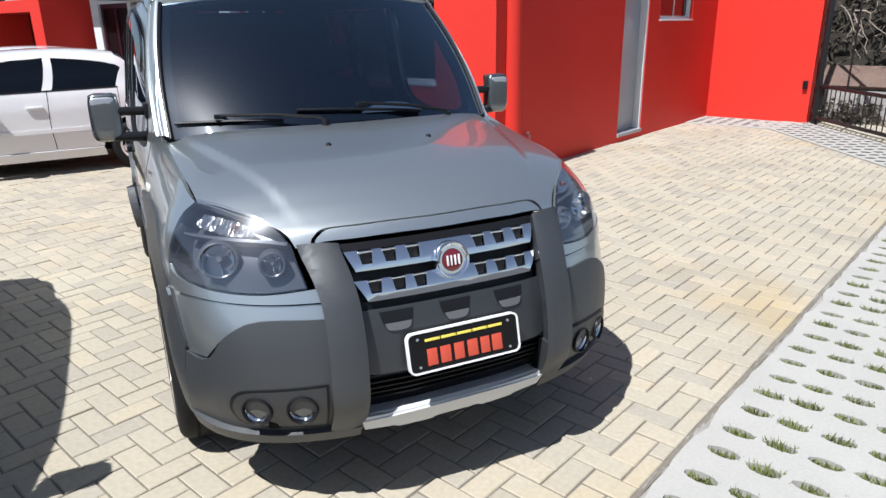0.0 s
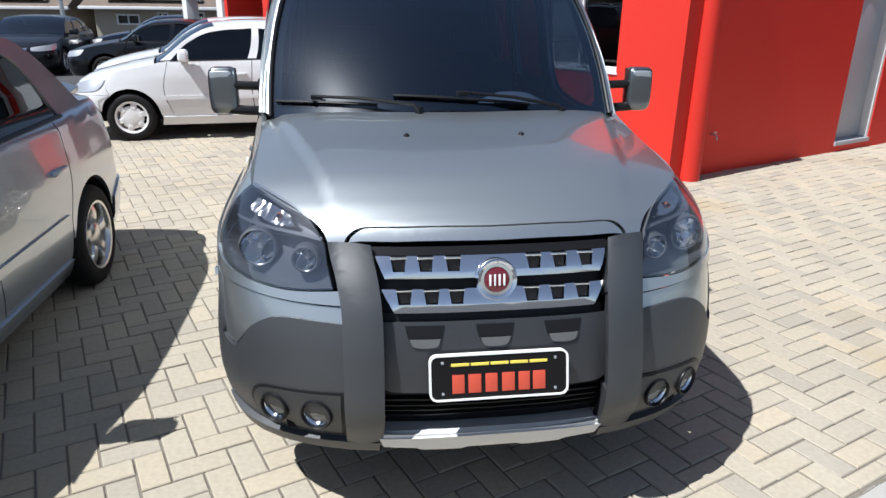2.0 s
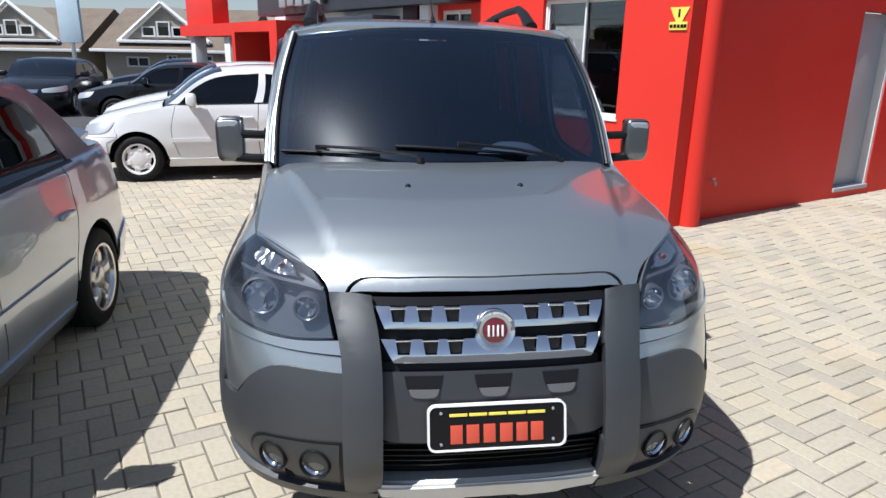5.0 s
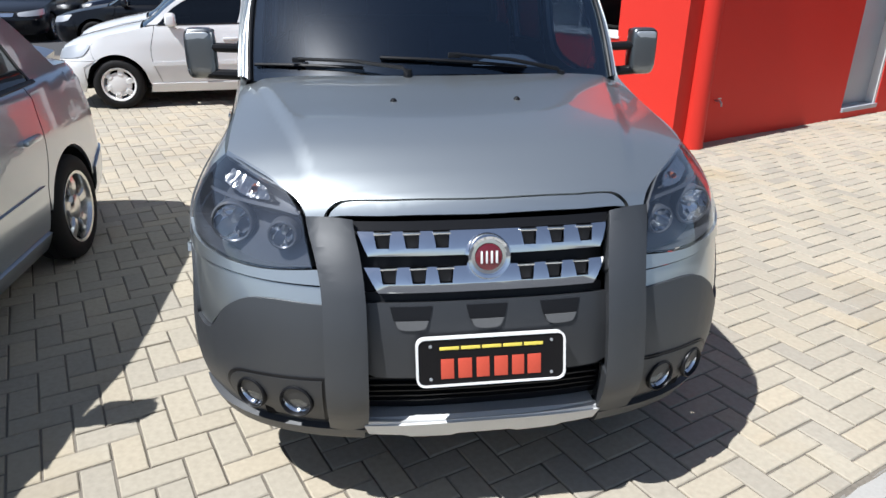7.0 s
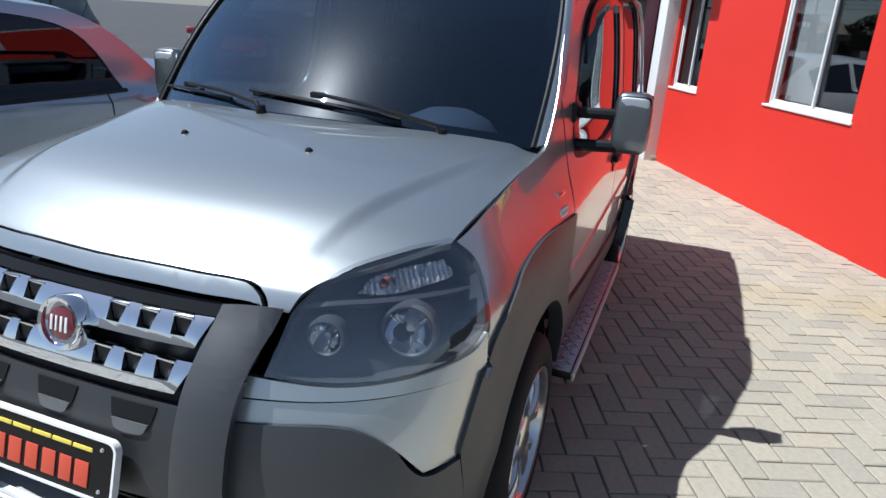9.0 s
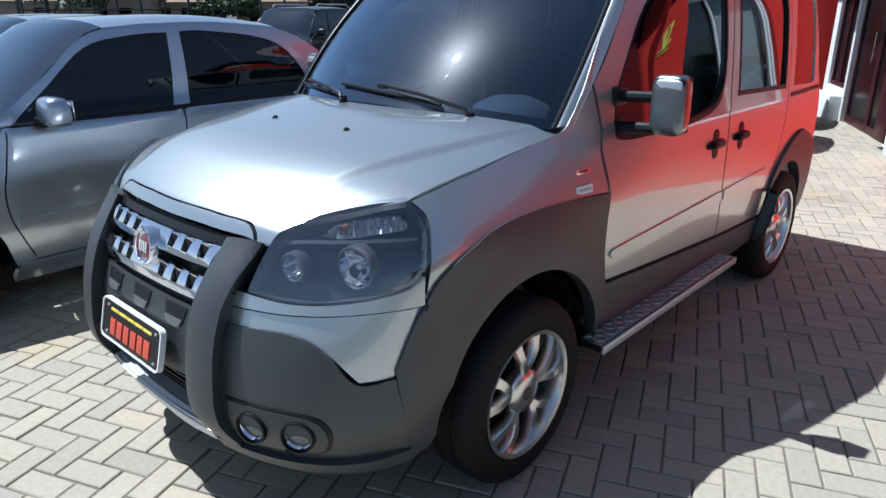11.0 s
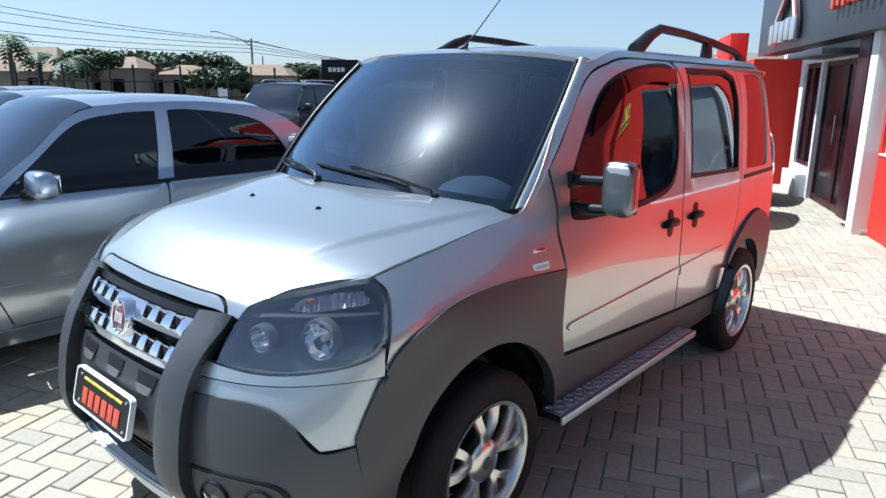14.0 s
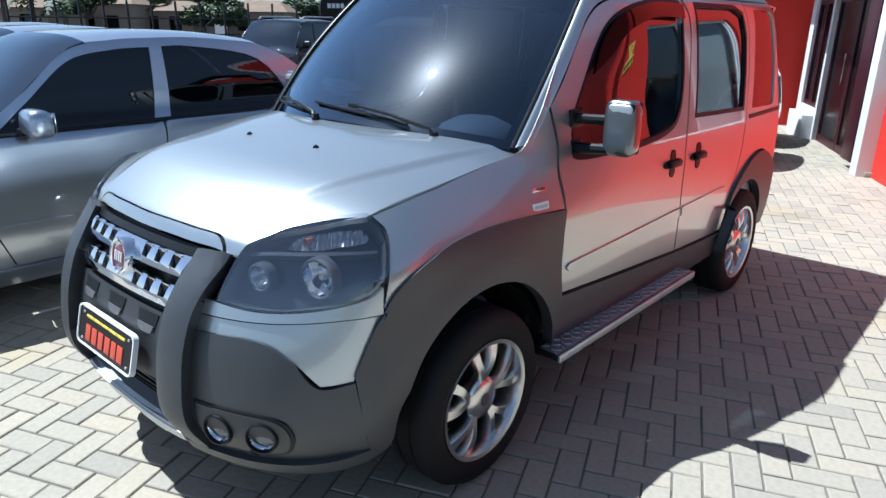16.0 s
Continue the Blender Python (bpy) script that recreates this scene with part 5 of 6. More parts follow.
for q in pieces:
    ob = new("paver", meshes[q[0]])
    ob.parent = bed_ob
    ob.matrix_basis = pose(q[1], q[2], rng.uniform(-0.0025, 0.0015), rng.gauss(0, 0.4), rng.gauss(0, 0.4), 0)

# grid blocks with slots of grass
verge = tagged(thing("grass_grid_strip", "pale concrete grid blocks with grass in the slots", "pavement", LAT), kind="structure")


def grid_blocks(u0, u1, v0, v1, holes_at, ragged=1.0, half=0.031):
    """One slab pierced by rounded slots."""
    holes = []
    bm = bmesh.new()
    edges = []
    rim_pts = [(u0, v0), (u1, v0)]
    r2 = random.Random(3)
    n = int((u1 - u0) / 0.1)
    for k in range(n + 1):
        rim_pts.append((u1 - (u1 - u0) * k / n, v1 + ragged * r2.uniform(-0.018, 0.012)))
    for loop in [rim_pts] + [[(x + (half + 0.004 * r) * math.cos(a), y + 0.066 * math.sin(a) + 0.004 * r2.uniform(-1, 1)) for a in [2 * math.pi * i / 10 for i in range(10)]] for x, y, r in holes_at]:
        ring = [bm.verts.new((x, y, 0)) for x, y in loop]
        edges += [bm.edges.new((ring[i - 1], ring[i])) for i in range(len(ring))]
    bmesh.ops.triangle_fill(bm, use_beauty=False, use_dissolve=False, edges=edges, normal=(0, 0, 1))
    bm.normal_update()
    if sum(f.normal.z for f in bm.faces) < 0:
        bmesh.ops.reverse_faces(bm, faces=bm.faces)
    r = bmesh.ops.extrude_edge_only(bm, edges=[e for e in bm.edges if e.is_boundary])
    for g in r["geom"]:
        if isinstance(g, bmesh.types.BMVert):
            g.co.z -= 0.06
    return bm


def slots(u0, u1, v0, v1):
    r3 = random.Random(5)
    out, row, v = [], 0, v1 - 0.12
    while v > v0 + 0.06:
        u = u0 + 0.12
        while u < u1 - 0.06:
            out.append((u + r3.uniform(-0.01, 0.01), v + r3.uniform(-0.008, 0.008), r3.uniform(-1, 1)))
            u += 0.195
        v -= 0.165
        row += 1
    return out


def tufts(holes_at, seed):
    r4 = random.Random(seed)
    bm = bmesh.new()
    for x, y, r in holes_at:
        tall = r4.choice((0.004, 0.006, 0.01, 0.018))
        for _ in range(60):
            px, py = x + r4.uniform(-0.025, 0.025), y + r4.uniform(-0.058, 0.058)
            a, h = r4.uniform(0, 6.28), tall * r4.uniform(0.6, 1.6)
            dx, dy = 0.004 * math.cos(a), 0.004 * math.sin(a)
            lx, ly = r4.uniform(-0.02, 0.02), r4.uniform(-0.02, 0.02)
            q = [bm.verts.new(p) for p in ((px - dx, py - dy, -0.03), (px + dx, py + dy, -0.03), (px + dx * 0.6 + lx * 0.4, py + dy * 0.6 + ly * 0.4, -0.03 + (h + 0.03) * 0.6), (px + lx, py + ly, h))]
            bm.faces.new((q[0], q[1], q[2]))
            bm.faces.new((q[0], q[2], q[3]))
    return bm


for u0, u1, v0, v1, seed in ((-4.555, 6.5, -3.2, EDGE_V - 0.03, 1),):
    hs = slots(u0, u1, v0, v1)
    slab = part("grid_slab", grid_blocks(u0, u1, v0, v1, hs), LAWNBLOCK, verge)
    bm = bmesh.new()
    grid(lambda u, v: Vector((u0 + (u1 - u0) * u, v0 + (v1 - v0) * v, -0.028)), 2, 2, 0, bm)
    part("soil", bm, SOIL, verge, "dark soil")
    tagged(part("grass", tufts(hs, seed), GRASS, verge, "short dry grass"), kind="stuff")
bm = bmesh.new()
rr = random.Random(11)
grid(lambda u, v: Vector((-4.5 + 11 * u, EDGE_V - 0.045 + 0.05 * v, -0.004 - 0.012 * rr.random())), 220, 6, 0, bm)
part("mortar_seam", bm, MORTAR, verge, "rough grey mortar seam")
# a narrow strip of the same blocks along the third wall, bending with the gate
BEND = SIDE_C @ pose(1.70, 0.0, 0, 0, 0, -50)
for at, u0, u1, v0, lift in ((SIDE_C, 0.0, 1.45, -0.95, 0.012), (BEND, -0.25, 4.2, -0.9, 0.017)):
    edge_strip = tagged(thing("grass_grid_strip", "narrow strip of pale grid blocks with soil in the slots", "pavement", at @ pose(0, 0, lift)), kind="structure")
    hs = slots(u0, u1, v0, 0.0)
    part("grid_slab", grid_blocks(u0, u1, v0, -0.015, hs, 0.0, 0.056), LAWNBLOCK, edge_strip)
    bm = bmesh.new()
    grid(lambda u, v: Vector((u0 + (u1 - u0) * u, v0 + (-0.02 - v0) * v, -0.007)), 2, 2, 0, bm)
    # shallow soil, its black standing for the shade down in the slots
    part("soil", bm, SHADED_SOIL, edge_strip, "dark soil")


for x, y, a in ((0.83, 8.16, 20), (0.72, 8.34, 55)):
    tagged(part("loose_paver", box((0.2, 0.1, 0.06), (0, 0, 0.031), 0.006), PAVER, None, "", 35, pose(x, y, 0, 0, 0, a)), "loose pale concrete paver lying by the wall", "paver", "loose pavers")

# ---------------------------------------------------------------- the other parked cars


class Saloon:
    """Measures of an ordinary car that faces -y with its nose at y = 0."""

    def __init__(self, length=4.3, half=0.855, belt=0.93, roof=1.42, wf=0.85, base=2.61, cowl=1.15, top0=1.95, top1=2.95, glass1=3.62, deck=1.05, b=2.1, c=2.95, hatch=False, r=0.305):
        self.length, self.hw, self.belt, self.roof, self.wf, self.wr, self.cowl = length, half, belt, roof, wf, wf + base, cowl
        self.top0, self.top1, self.glass1, self.deck, self.b, self.c, self.hatch, self.r = top0, top1, glass1, deck, b, c, hatch, r
        end = length
        self.shell = Shell(widths=[(0.18, half - 0.09), (0.3, half - 0.03), (0.5, half), (0.75, half), (0.88, half - 0.015), (belt, half - 0.035), (1.05, half - 0.07), (1.25, half - 0.13), (roof - 0.04, half - 0.21), (roof + 0.05, half - 0.28)],
                           front=[(0.18, 0.06), (0.35, 0.0), (0.5, 0.0), (0.66, 0.05), (0.78, 0.14), (1.0, 0.3), (1.5, 0.5)], rear=[(0.18, end - 0.06), (0.35, end), (0.55, end), (0.9, end - 0.05), (1.1, end - 0.1), (1.5, end - 0.3)],
                           lf=0.5, lr=0.4, p=2.7, narrow=lambda y, z: 0.07 * smooth(1.4, 0.2, y) * smooth(0.5, 0.85, z) + 0.05 * smooth(end - 1.0, end, y))
        if hatch:
            self.profile = [(0.1, 0.7), (0.3, 0.8), (0.7, 0.9), (cowl, 0.985), ((cowl + top0) / 2, (1.0 + roof) / 2 + 0.03), (top0, roof - 0.03), ((top0 + top1) / 2, roof), (top1, roof - 0.05), (glass1, deck), (end - 0.08, deck - 0.12)]
        else:
            self.profile = [(0.1, 0.68), (0.3, 0.765), (0.7, 0.86), (cowl, 0.95), ((cowl + top0) / 2, (0.95 + roof) / 2 + 0.04), (top0, roof - 0.025), ((top0 + top1) / 2, roof), (top1, roof - 0.05), ((top1 + glass1) / 2, (roof + deck) / 2 + 0.02), (glass1, deck), (end - 0.3, deck - 0.01), (end - 0.1, deck - 0.04)]

    def edge(self, y):
        return tab(self.profile, y) - 0.045

    def strip(self, y0, y1, n=10, off=0.0, w=1.0):
        def fn(u, v):
            y = y0 + (y1 - y0) * v
            bow = 0.1 * (1 - (2 * u - 1) ** 2)
            z = tab(self.profile, y)
            x = (2 * u - 1) * w
            zz = z - 0.045
            return Vector((x * self.shell.pt(self.shell.s_side(y, zz), zz)[0], y - bow * smooth(0, 0.5, self.cowl + 0.6 - abs(y - self.cowl)) * 0.5, z - 0.045 * x**4 + off))
        return grid(fn, 14, n, 0.012)


def build_car(name, label, car, paint, m, cover=False, spoiler=False, spokes=5, group="", lamps=True):
    t = thing(name, label, "car", m, group)
    sh, b, L = car.shell, car.belt, car.length
    part("bonnet", car.strip(0.13, car.cowl - 0.03), paint, t)
    part("windscreen", car.strip(car.cowl, car.top0, 8, 0.0, 0.985), SALOON_SCREEN, t, "dark windscreen")
    part("roof", car.strip(car.top0, car.top1, 8), paint, t)
    part("rear_glass", car.strip(car.top1, car.glass1, 8, 0.0, 0.9), DARKGLASS, t, "dark rear window")
    part("boot_lid", car.strip(car.glass1, L - 0.12, 6), paint, t)
    if spoiler:
        sp = part("spoiler", grid(lambda u, v: Vector((0.62 * (2 * u - 1), L - 0.34 + 0.2 * v - 0.06 * (2 * u - 1) ** 2, car.deck + 0.005 + 0.03 * v - 0.04 * abs(2 * u - 1) ** 6)), 18, 4, 0.03), paint, t, "boot spoiler")
        for x in (-0.45, 0.45):
            part("spoiler_foot", box((0.05, 0.12, 0.12), (x, L - 0.26, car.deck - 0.03), 0.01), paint, sp)
    # solid black block stands in for the dim interior behind the glass
    part("cabin_dark_fill", box((car.hw * 1.2, car.glass1 - car.cowl - 0.5, 0.5), (0, (car.cowl + car.glass1) / 2 + 0.1, 0.85), 0.05, taper=0.8), LINER, t)
    part("underbody", box((car.hw * 1.35, L - 0.5, 0.3), (0, L / 2, 0.36), 0.05), LINER, t)
    part("bonnet_bay", box((car.hw * 1.3, 0.8, 0.2), (0, 0.75, 0.6), 0.05), LINER, t)
    ar = car.r + 0.055
    for q in (1, -1):
        P = dict(mirror=q < 0, step=0.08)
        part("front_bumper", panel(sh, [("f", 0.001, .2, 1), ("f", 0.001, .56, 1), ("f", .5, .56), ("s", .5, .565, 1), ("s", car.wf - ar - 0.005, .5, 1), ("s", car.wf - ar, .3, 1), ("s", car.wf - ar - 0.05, .2, 1)], off=0.006, gap=0, **P), paint, t)
        part("intake", panel(sh, [("f", 0.001, .27, 1), ("f", 0.001, .4, 1), ("f", .42, .4, 1), ("f", .46, .27, 1)], off=0.01, gap=0, thick=.01, **P), BLACK, t)
        part("nose", panel(sh, [("f", 0.001, .565, 1), ("f", 0.001, .68, 1), ("f", .4, .69), ("s", .3, car.edge(.3), 1), ("s", .5, car.edge(.5), 1), ("s", .5, .57, 1), ("f", .5, .565)], gap=0, **P), paint, t)
        part("grille", panel(sh, [("f", 0.001, .58, 1), ("f", 0.001, .655, 1), ("f", .28, .655, 1), ("f", .24, .58, 1)], off=0.006, gap=0, thick=.01, **P), CHROME if lamps else BLACK, t)
        part("headlamp", panel(sh, [("f", .36, .585, 1), ("f", .35, .66), ("f", .5, .69), ("s", .4, car.edge(.4) - .012, 1), ("s", .47, .735), ("s", .36, .62), ("f", .55, .58)], off=0.008, thick=.02, **P), SATIN, t, "clear headlamp")
        part("front_wing", panel(sh, [("s", .5, .57, 1), ("s", .5, car.edge(.5), 1), ("s", .65, car.edge(.65)), ("s", .8, car.edge(.8)), ("s", car.cowl, car.edge(car.cowl), 1), ("s", car.cowl + .12, b, 1), ("s", car.cowl + .14, .3, 1), ("s", car.wf + ar + 0.03, .25, 1)] + arch(car.wf, car.r, ar, 8, 168) + [("s", car.wf - ar - 0.01, .5, 1)], **P), paint, t)
        dy = car.cowl + .14
        d1 = part("front_door", panel(sh, [("s", dy + .004, .3, 1), ("s", dy - .016, b, 1), ("s", car.b, b + .015, 1), ("s", car.b, .3, 1)], **P), paint, t)
        if car.c > car.b + 0.3:
            part("rear_door", panel(sh, [("s", car.b + .006, .3, 1), ("s", car.b + .006, b + .015, 1), ("s", car.c, b + .03, 1), ("s", car.c - .02, .7), ("s", car.wr - ar - .01, .5), ("s", car.wr - ar - .02, .3, 1)], **P), paint, t)
        qs = car.c + .006
        part("rear_quarter", panel(sh, [("s", qs, b + .03, 1), ("s", min(car.glass1, L - .45), max(car.edge(min(car.glass1, L - .45)), b + .035), 1), ("s", L - .3, car.edge(L - .3), 1), ("r", car.hw - .3, car.edge(L - .15), 1), ("r", car.hw - .28, .56, 1), ("s", L - .35, .5, 1), ("s", car.wr + ar + .02, .45, 1)] + arch(car.wr, car.r, ar, 15, 165) + [("s", car.wr - ar - .004, .5), ("s", car.c - .014, .7)], **P), paint, t)
        part("rear_panel", panel(sh, [("r", 0.001, .56, 1), ("r", 0.001, car.edge(L - .15), 1), ("r", car.hw - .3, car.edge(L - .15), 1), ("r", car.hw - .28, .56, 1)], gap=0, **P), paint, t)
        part("rear_bumper", panel(sh, [("r", 0.001, .22, 1), ("r", 0.001, .56, 1), ("s", L - .33, .52, 1), ("s", car.wr + ar + .02, .44, 1), ("s", car.wr + ar + .04, .24, 1)], off=.012, gap=0, **P), paint, t)
        part("tail_lamp", panel(sh, [("r", car.hw - .36, .9, 1), ("s", L - .22, .92, 1), ("s", L - .2, .7, 1), ("r", car.hw - .34, .68, 1)], off=.01, thick=.02, **P), BADGE_RED, t, "red tail lamp")
        # glasshouse: glass under painted pillars
        a0 = car.cowl + 0.1
        n = 9
        up = [("s", a0 + (car.glass1 - 0.12 - a0) * i / n, max(b + 0.012, car.edge(a0 + (car.glass1 - 0.12 - a0) * i / n))) for i in range(1, n)]
        part("side_glass", panel(sh, [("s", a0 - .02, b + .004, 1)] + up + [("s", car.glass1 - .12, b + .03, 1)], off=-0.01, thick=0, gap=0, **P), DARKGLASS, t, "dark side windows")
        rail = [("s", q_[1], q_[2]) for q_ in up]
        inner = [("s", q_[1], max(b + 0.01, q_[2] - 0.055)) for q_ in up]
        part("roof_frame", panel(sh, [("s", a0 - .06, b + .005, 1)] + rail + [("s", car.glass1 - .02, b + .05, 1), ("s", car.glass1 - .42, b + .03, 1), ("s", car.top1 - .02, car.edge(car.top1) - .1)] + inner[::-1][3:] + [("s", a0 + .06, b + .01, 1)], off=0.0, thick=0.012, gap=0, **P), paint, t)
        part("centre_pillar", panel(sh, [("s", car.b - .05, b + .012, 1), ("s", car.b + .03, car.edge(car.b) - .03, 1), ("s", car.b + .11, car.edge(car.b) - .03, 1), ("s", car.b + .055, b + .012, 1)], thick=0.012, gap=0, **P), paint, t)
        part("belt_trim", panel(sh, [("s", a0 + .05, b - .004, 1), ("s", a0 + .06, b + .012, 1), ("s", car.glass1 - .4, b + .034, 1), ("s", car.glass1 - .4, b + .018, 1)], off=.004, gap=0, thick=.01, **P), BLACK, t)
        part("rub_strip", panel(sh, [("s", car.wf + ar + .06, .5, 1), ("s", car.wf + ar + .06, .545, 1), ("s", car.wr - ar - .05, .555, 1), ("s", car.wr - ar - .05, .51, 1)], off=.012, thick=.012, gap=0, **P), paint, t)
        part("sill", panel(sh, [("s", car.wf + ar, .19, 1), ("s", car.wf + ar + .03, .295, 1), ("s", car.wr - ar - .03, .295, 1), ("s", car.wr - ar, .19, 1)], off=.015, thick=.04, gap=0, **P), paint, t)
        for hy in (car.b - .15, car.c - .16):
            if hy > car.b - .3:
                p = sh.pt(sh.s_side(hy, .8), .8)
                part("handle", box((.03, .17, .032), (q * (p[0] + .012), hy, .8), .01), paint, t)
        mr = part("door_mirror", box((.23, .13, .15), (q * (sh.half(a0 + .2, b + .03) + .15), a0 + .23, b + .075), .05, seg=3, taper=.88), paint, t, "door mirror")
        part("mirror_foot", box((.08, .07, .04), (q * (sh.half(a0 + .2, b) + .02), a0 + .2, b + .02), .012), BLACK, mr)
        part("mirror_glass", box((.19, .006, .11), (q * (sh.half(a0 + .2, b + .03) + .15), a0 + .296, b + .075), .002), CHROME, mr)
        for wy in (car.wf, car.wr):
            wheel(t, (q * (car.hw - 0.105), wy, car.r), q, radius=car.r, rim_r=car.r - .1, width=.19, spokes=spokes, cover=cover)
            part("wheel_well", lathe([(ar - .01, car.hw - .3), (ar - .01, car.hw - .03)], 16, "x", arc=180), LINER, t, m=pose(0, wy, car.r, 0, 0, 0 if q > 0 else 180))
    return t


SEDAN = Saloon(length=4.34, half=0.855, belt=1.02, roof=1.57, wf=0.86, base=2.61, cowl=1.2, top0=1.95, top1=3.12, glass1=3.76, deck=1.12, b=2.3, c=3.2)
LOW = Saloon(length=4.3, half=0.85, belt=0.9, roof=1.36, wf=0.86, base=2.55, cowl=1.2, top0=1.95, top1=2.95, glass1=3.62, deck=1.0, b=2.2, c=3.1)
astra = build_car("saloon_car", "silver-blue four-door saloon with dark windows and alloy wheels", SEDAN, PAINT_B, pose(-2.80, -1.12, 0), spoiler=True, spokes=5)
part("aerial", tube([(0, 2.9, 1.43), (0, 3.0, 1.5), (0.02, 3.22, 1.68)], .004, 6), BLACK, astra, "thin roof aerial")
HATCH = Saloon(length=3.5, half=0.82, belt=0.96, roof=1.44, wf=0.72, base=2.36, cowl=1.08, top0=1.78, top1=3.0, glass1=3.36, deck=0.98, b=2.2, c=2.95, hatch=True, r=0.29)
build_car("hatchback_car", "white hatchback with pale wheel covers and dark interior", HATCH, WHITE, pose(-3.9, 7.72, 0, 0, 0, -83), cover=True, spokes=6)
build_car("hatchback_car", "white hatchback parked beside another white one", HATCH, WHITE, pose(-4.3, 9.55, 0, 0, 0, -83), cover=True, spokes=6)
build_car("saloon_car", "black saloon parked behind the white hatchback", LOW, DARKP, pose(-6.5, 14.6, -.075, 0, 0, -83))
build_car("saloon_car", "dark blue saloon in the row of parked cars", LOW, BLUEP, pose(-7.6, 19.2, -.075, 0, 0, -83))
build_car("saloon_car", "black saloon parked beside the row", LOW, DARKP, pose(-8.1, 15.6, -.075, 0, 0, 5))
build_car("saloon_car", "silver saloon further along the row", SEDAN, PAINT_B, pose(-5.6, -0.6, 0))
build_car("hatchback_car", "dark hatchback at the end of the row", HATCH, DARKP, pose(-8.3, -1.3, 0))
TALL = Saloon(length=4.2, half=0.88, belt=1.08, roof=1.69, wf=0.82, base=2.5, cowl=1.25, top0=1.85, top1=3.5, glass1=4.08, deck=1.15, b=2.2, c=3.1, hatch=True, r=0.34)
suv = build_car("suv_car", "black tall wagon with roof rails", TALL, DARKP, pose(-10.7, 6.9, 0, 0, 0, 20))
for q in (-1, 1):
    rl = part("roof_rail", tube([(q * .58, 1.95, 1.67), (q * .58, 2.05, 1.73), (q * .57, 3.3, 1.73), (q * .57, 3.45, 1.64)], .016, 8), SATIN, suv, "roof rail")
build_car("saloon_car", "silver saloon in the far row", SEDAN, PAINT_B, pose(-11.5, 1.0, 0))
build_car("hatchback_car", "red hatchback behind the row", HATCH, REDP, pose(-8.4, 11.4, -.075, 0, 0, 32))

# ---------------------------------------------------------------- street and distance
ROOFTILE = material("brown_roof_tiles", (0.13, 0.1, 0.075), 0.85, 0.0, 9, 0.3, 1.5, bump=0.6)
TANTILE = material("tan_roof_tiles", (0.2, 0.14, 0.09), 0.85, 0.0, 9, 0.3, 1.5, bump=0.6)
HOUSEWALL = material("beige_house_wall", (0.36, 0.28, 0.2), 0.8, 0.0, 30, 0.1, 0.8)
OLIVEWALL = material("olive_house_wall", (0.32, 0.285, 0.23), 0.8, 0.0, 30, 0.1, 0.8)
BARK = material("bark", (0.11, 0.085, 0.06), 0.9, 0.0, 20, 0.35, 3, bump=0.8)
DRYTWIG = material("dry_twigs", (0.11, 0.088, 0.066), 0.9, 0.0, 20, 0.4, 3)
LEAF = material("green_leaves", (0.055, 0.085, 0.03), 0.6, 0.0, 8, 0.5, 0.6)
CONCRETE = material("pole_concrete", (0.3, 0.29, 0.27), 0.85, 0.0, 30, 0.15, 2)
IRON = material("dark_iron", (0.02, 0.02, 0.021), 0.5, 0.4, 60, 0.2, 3)


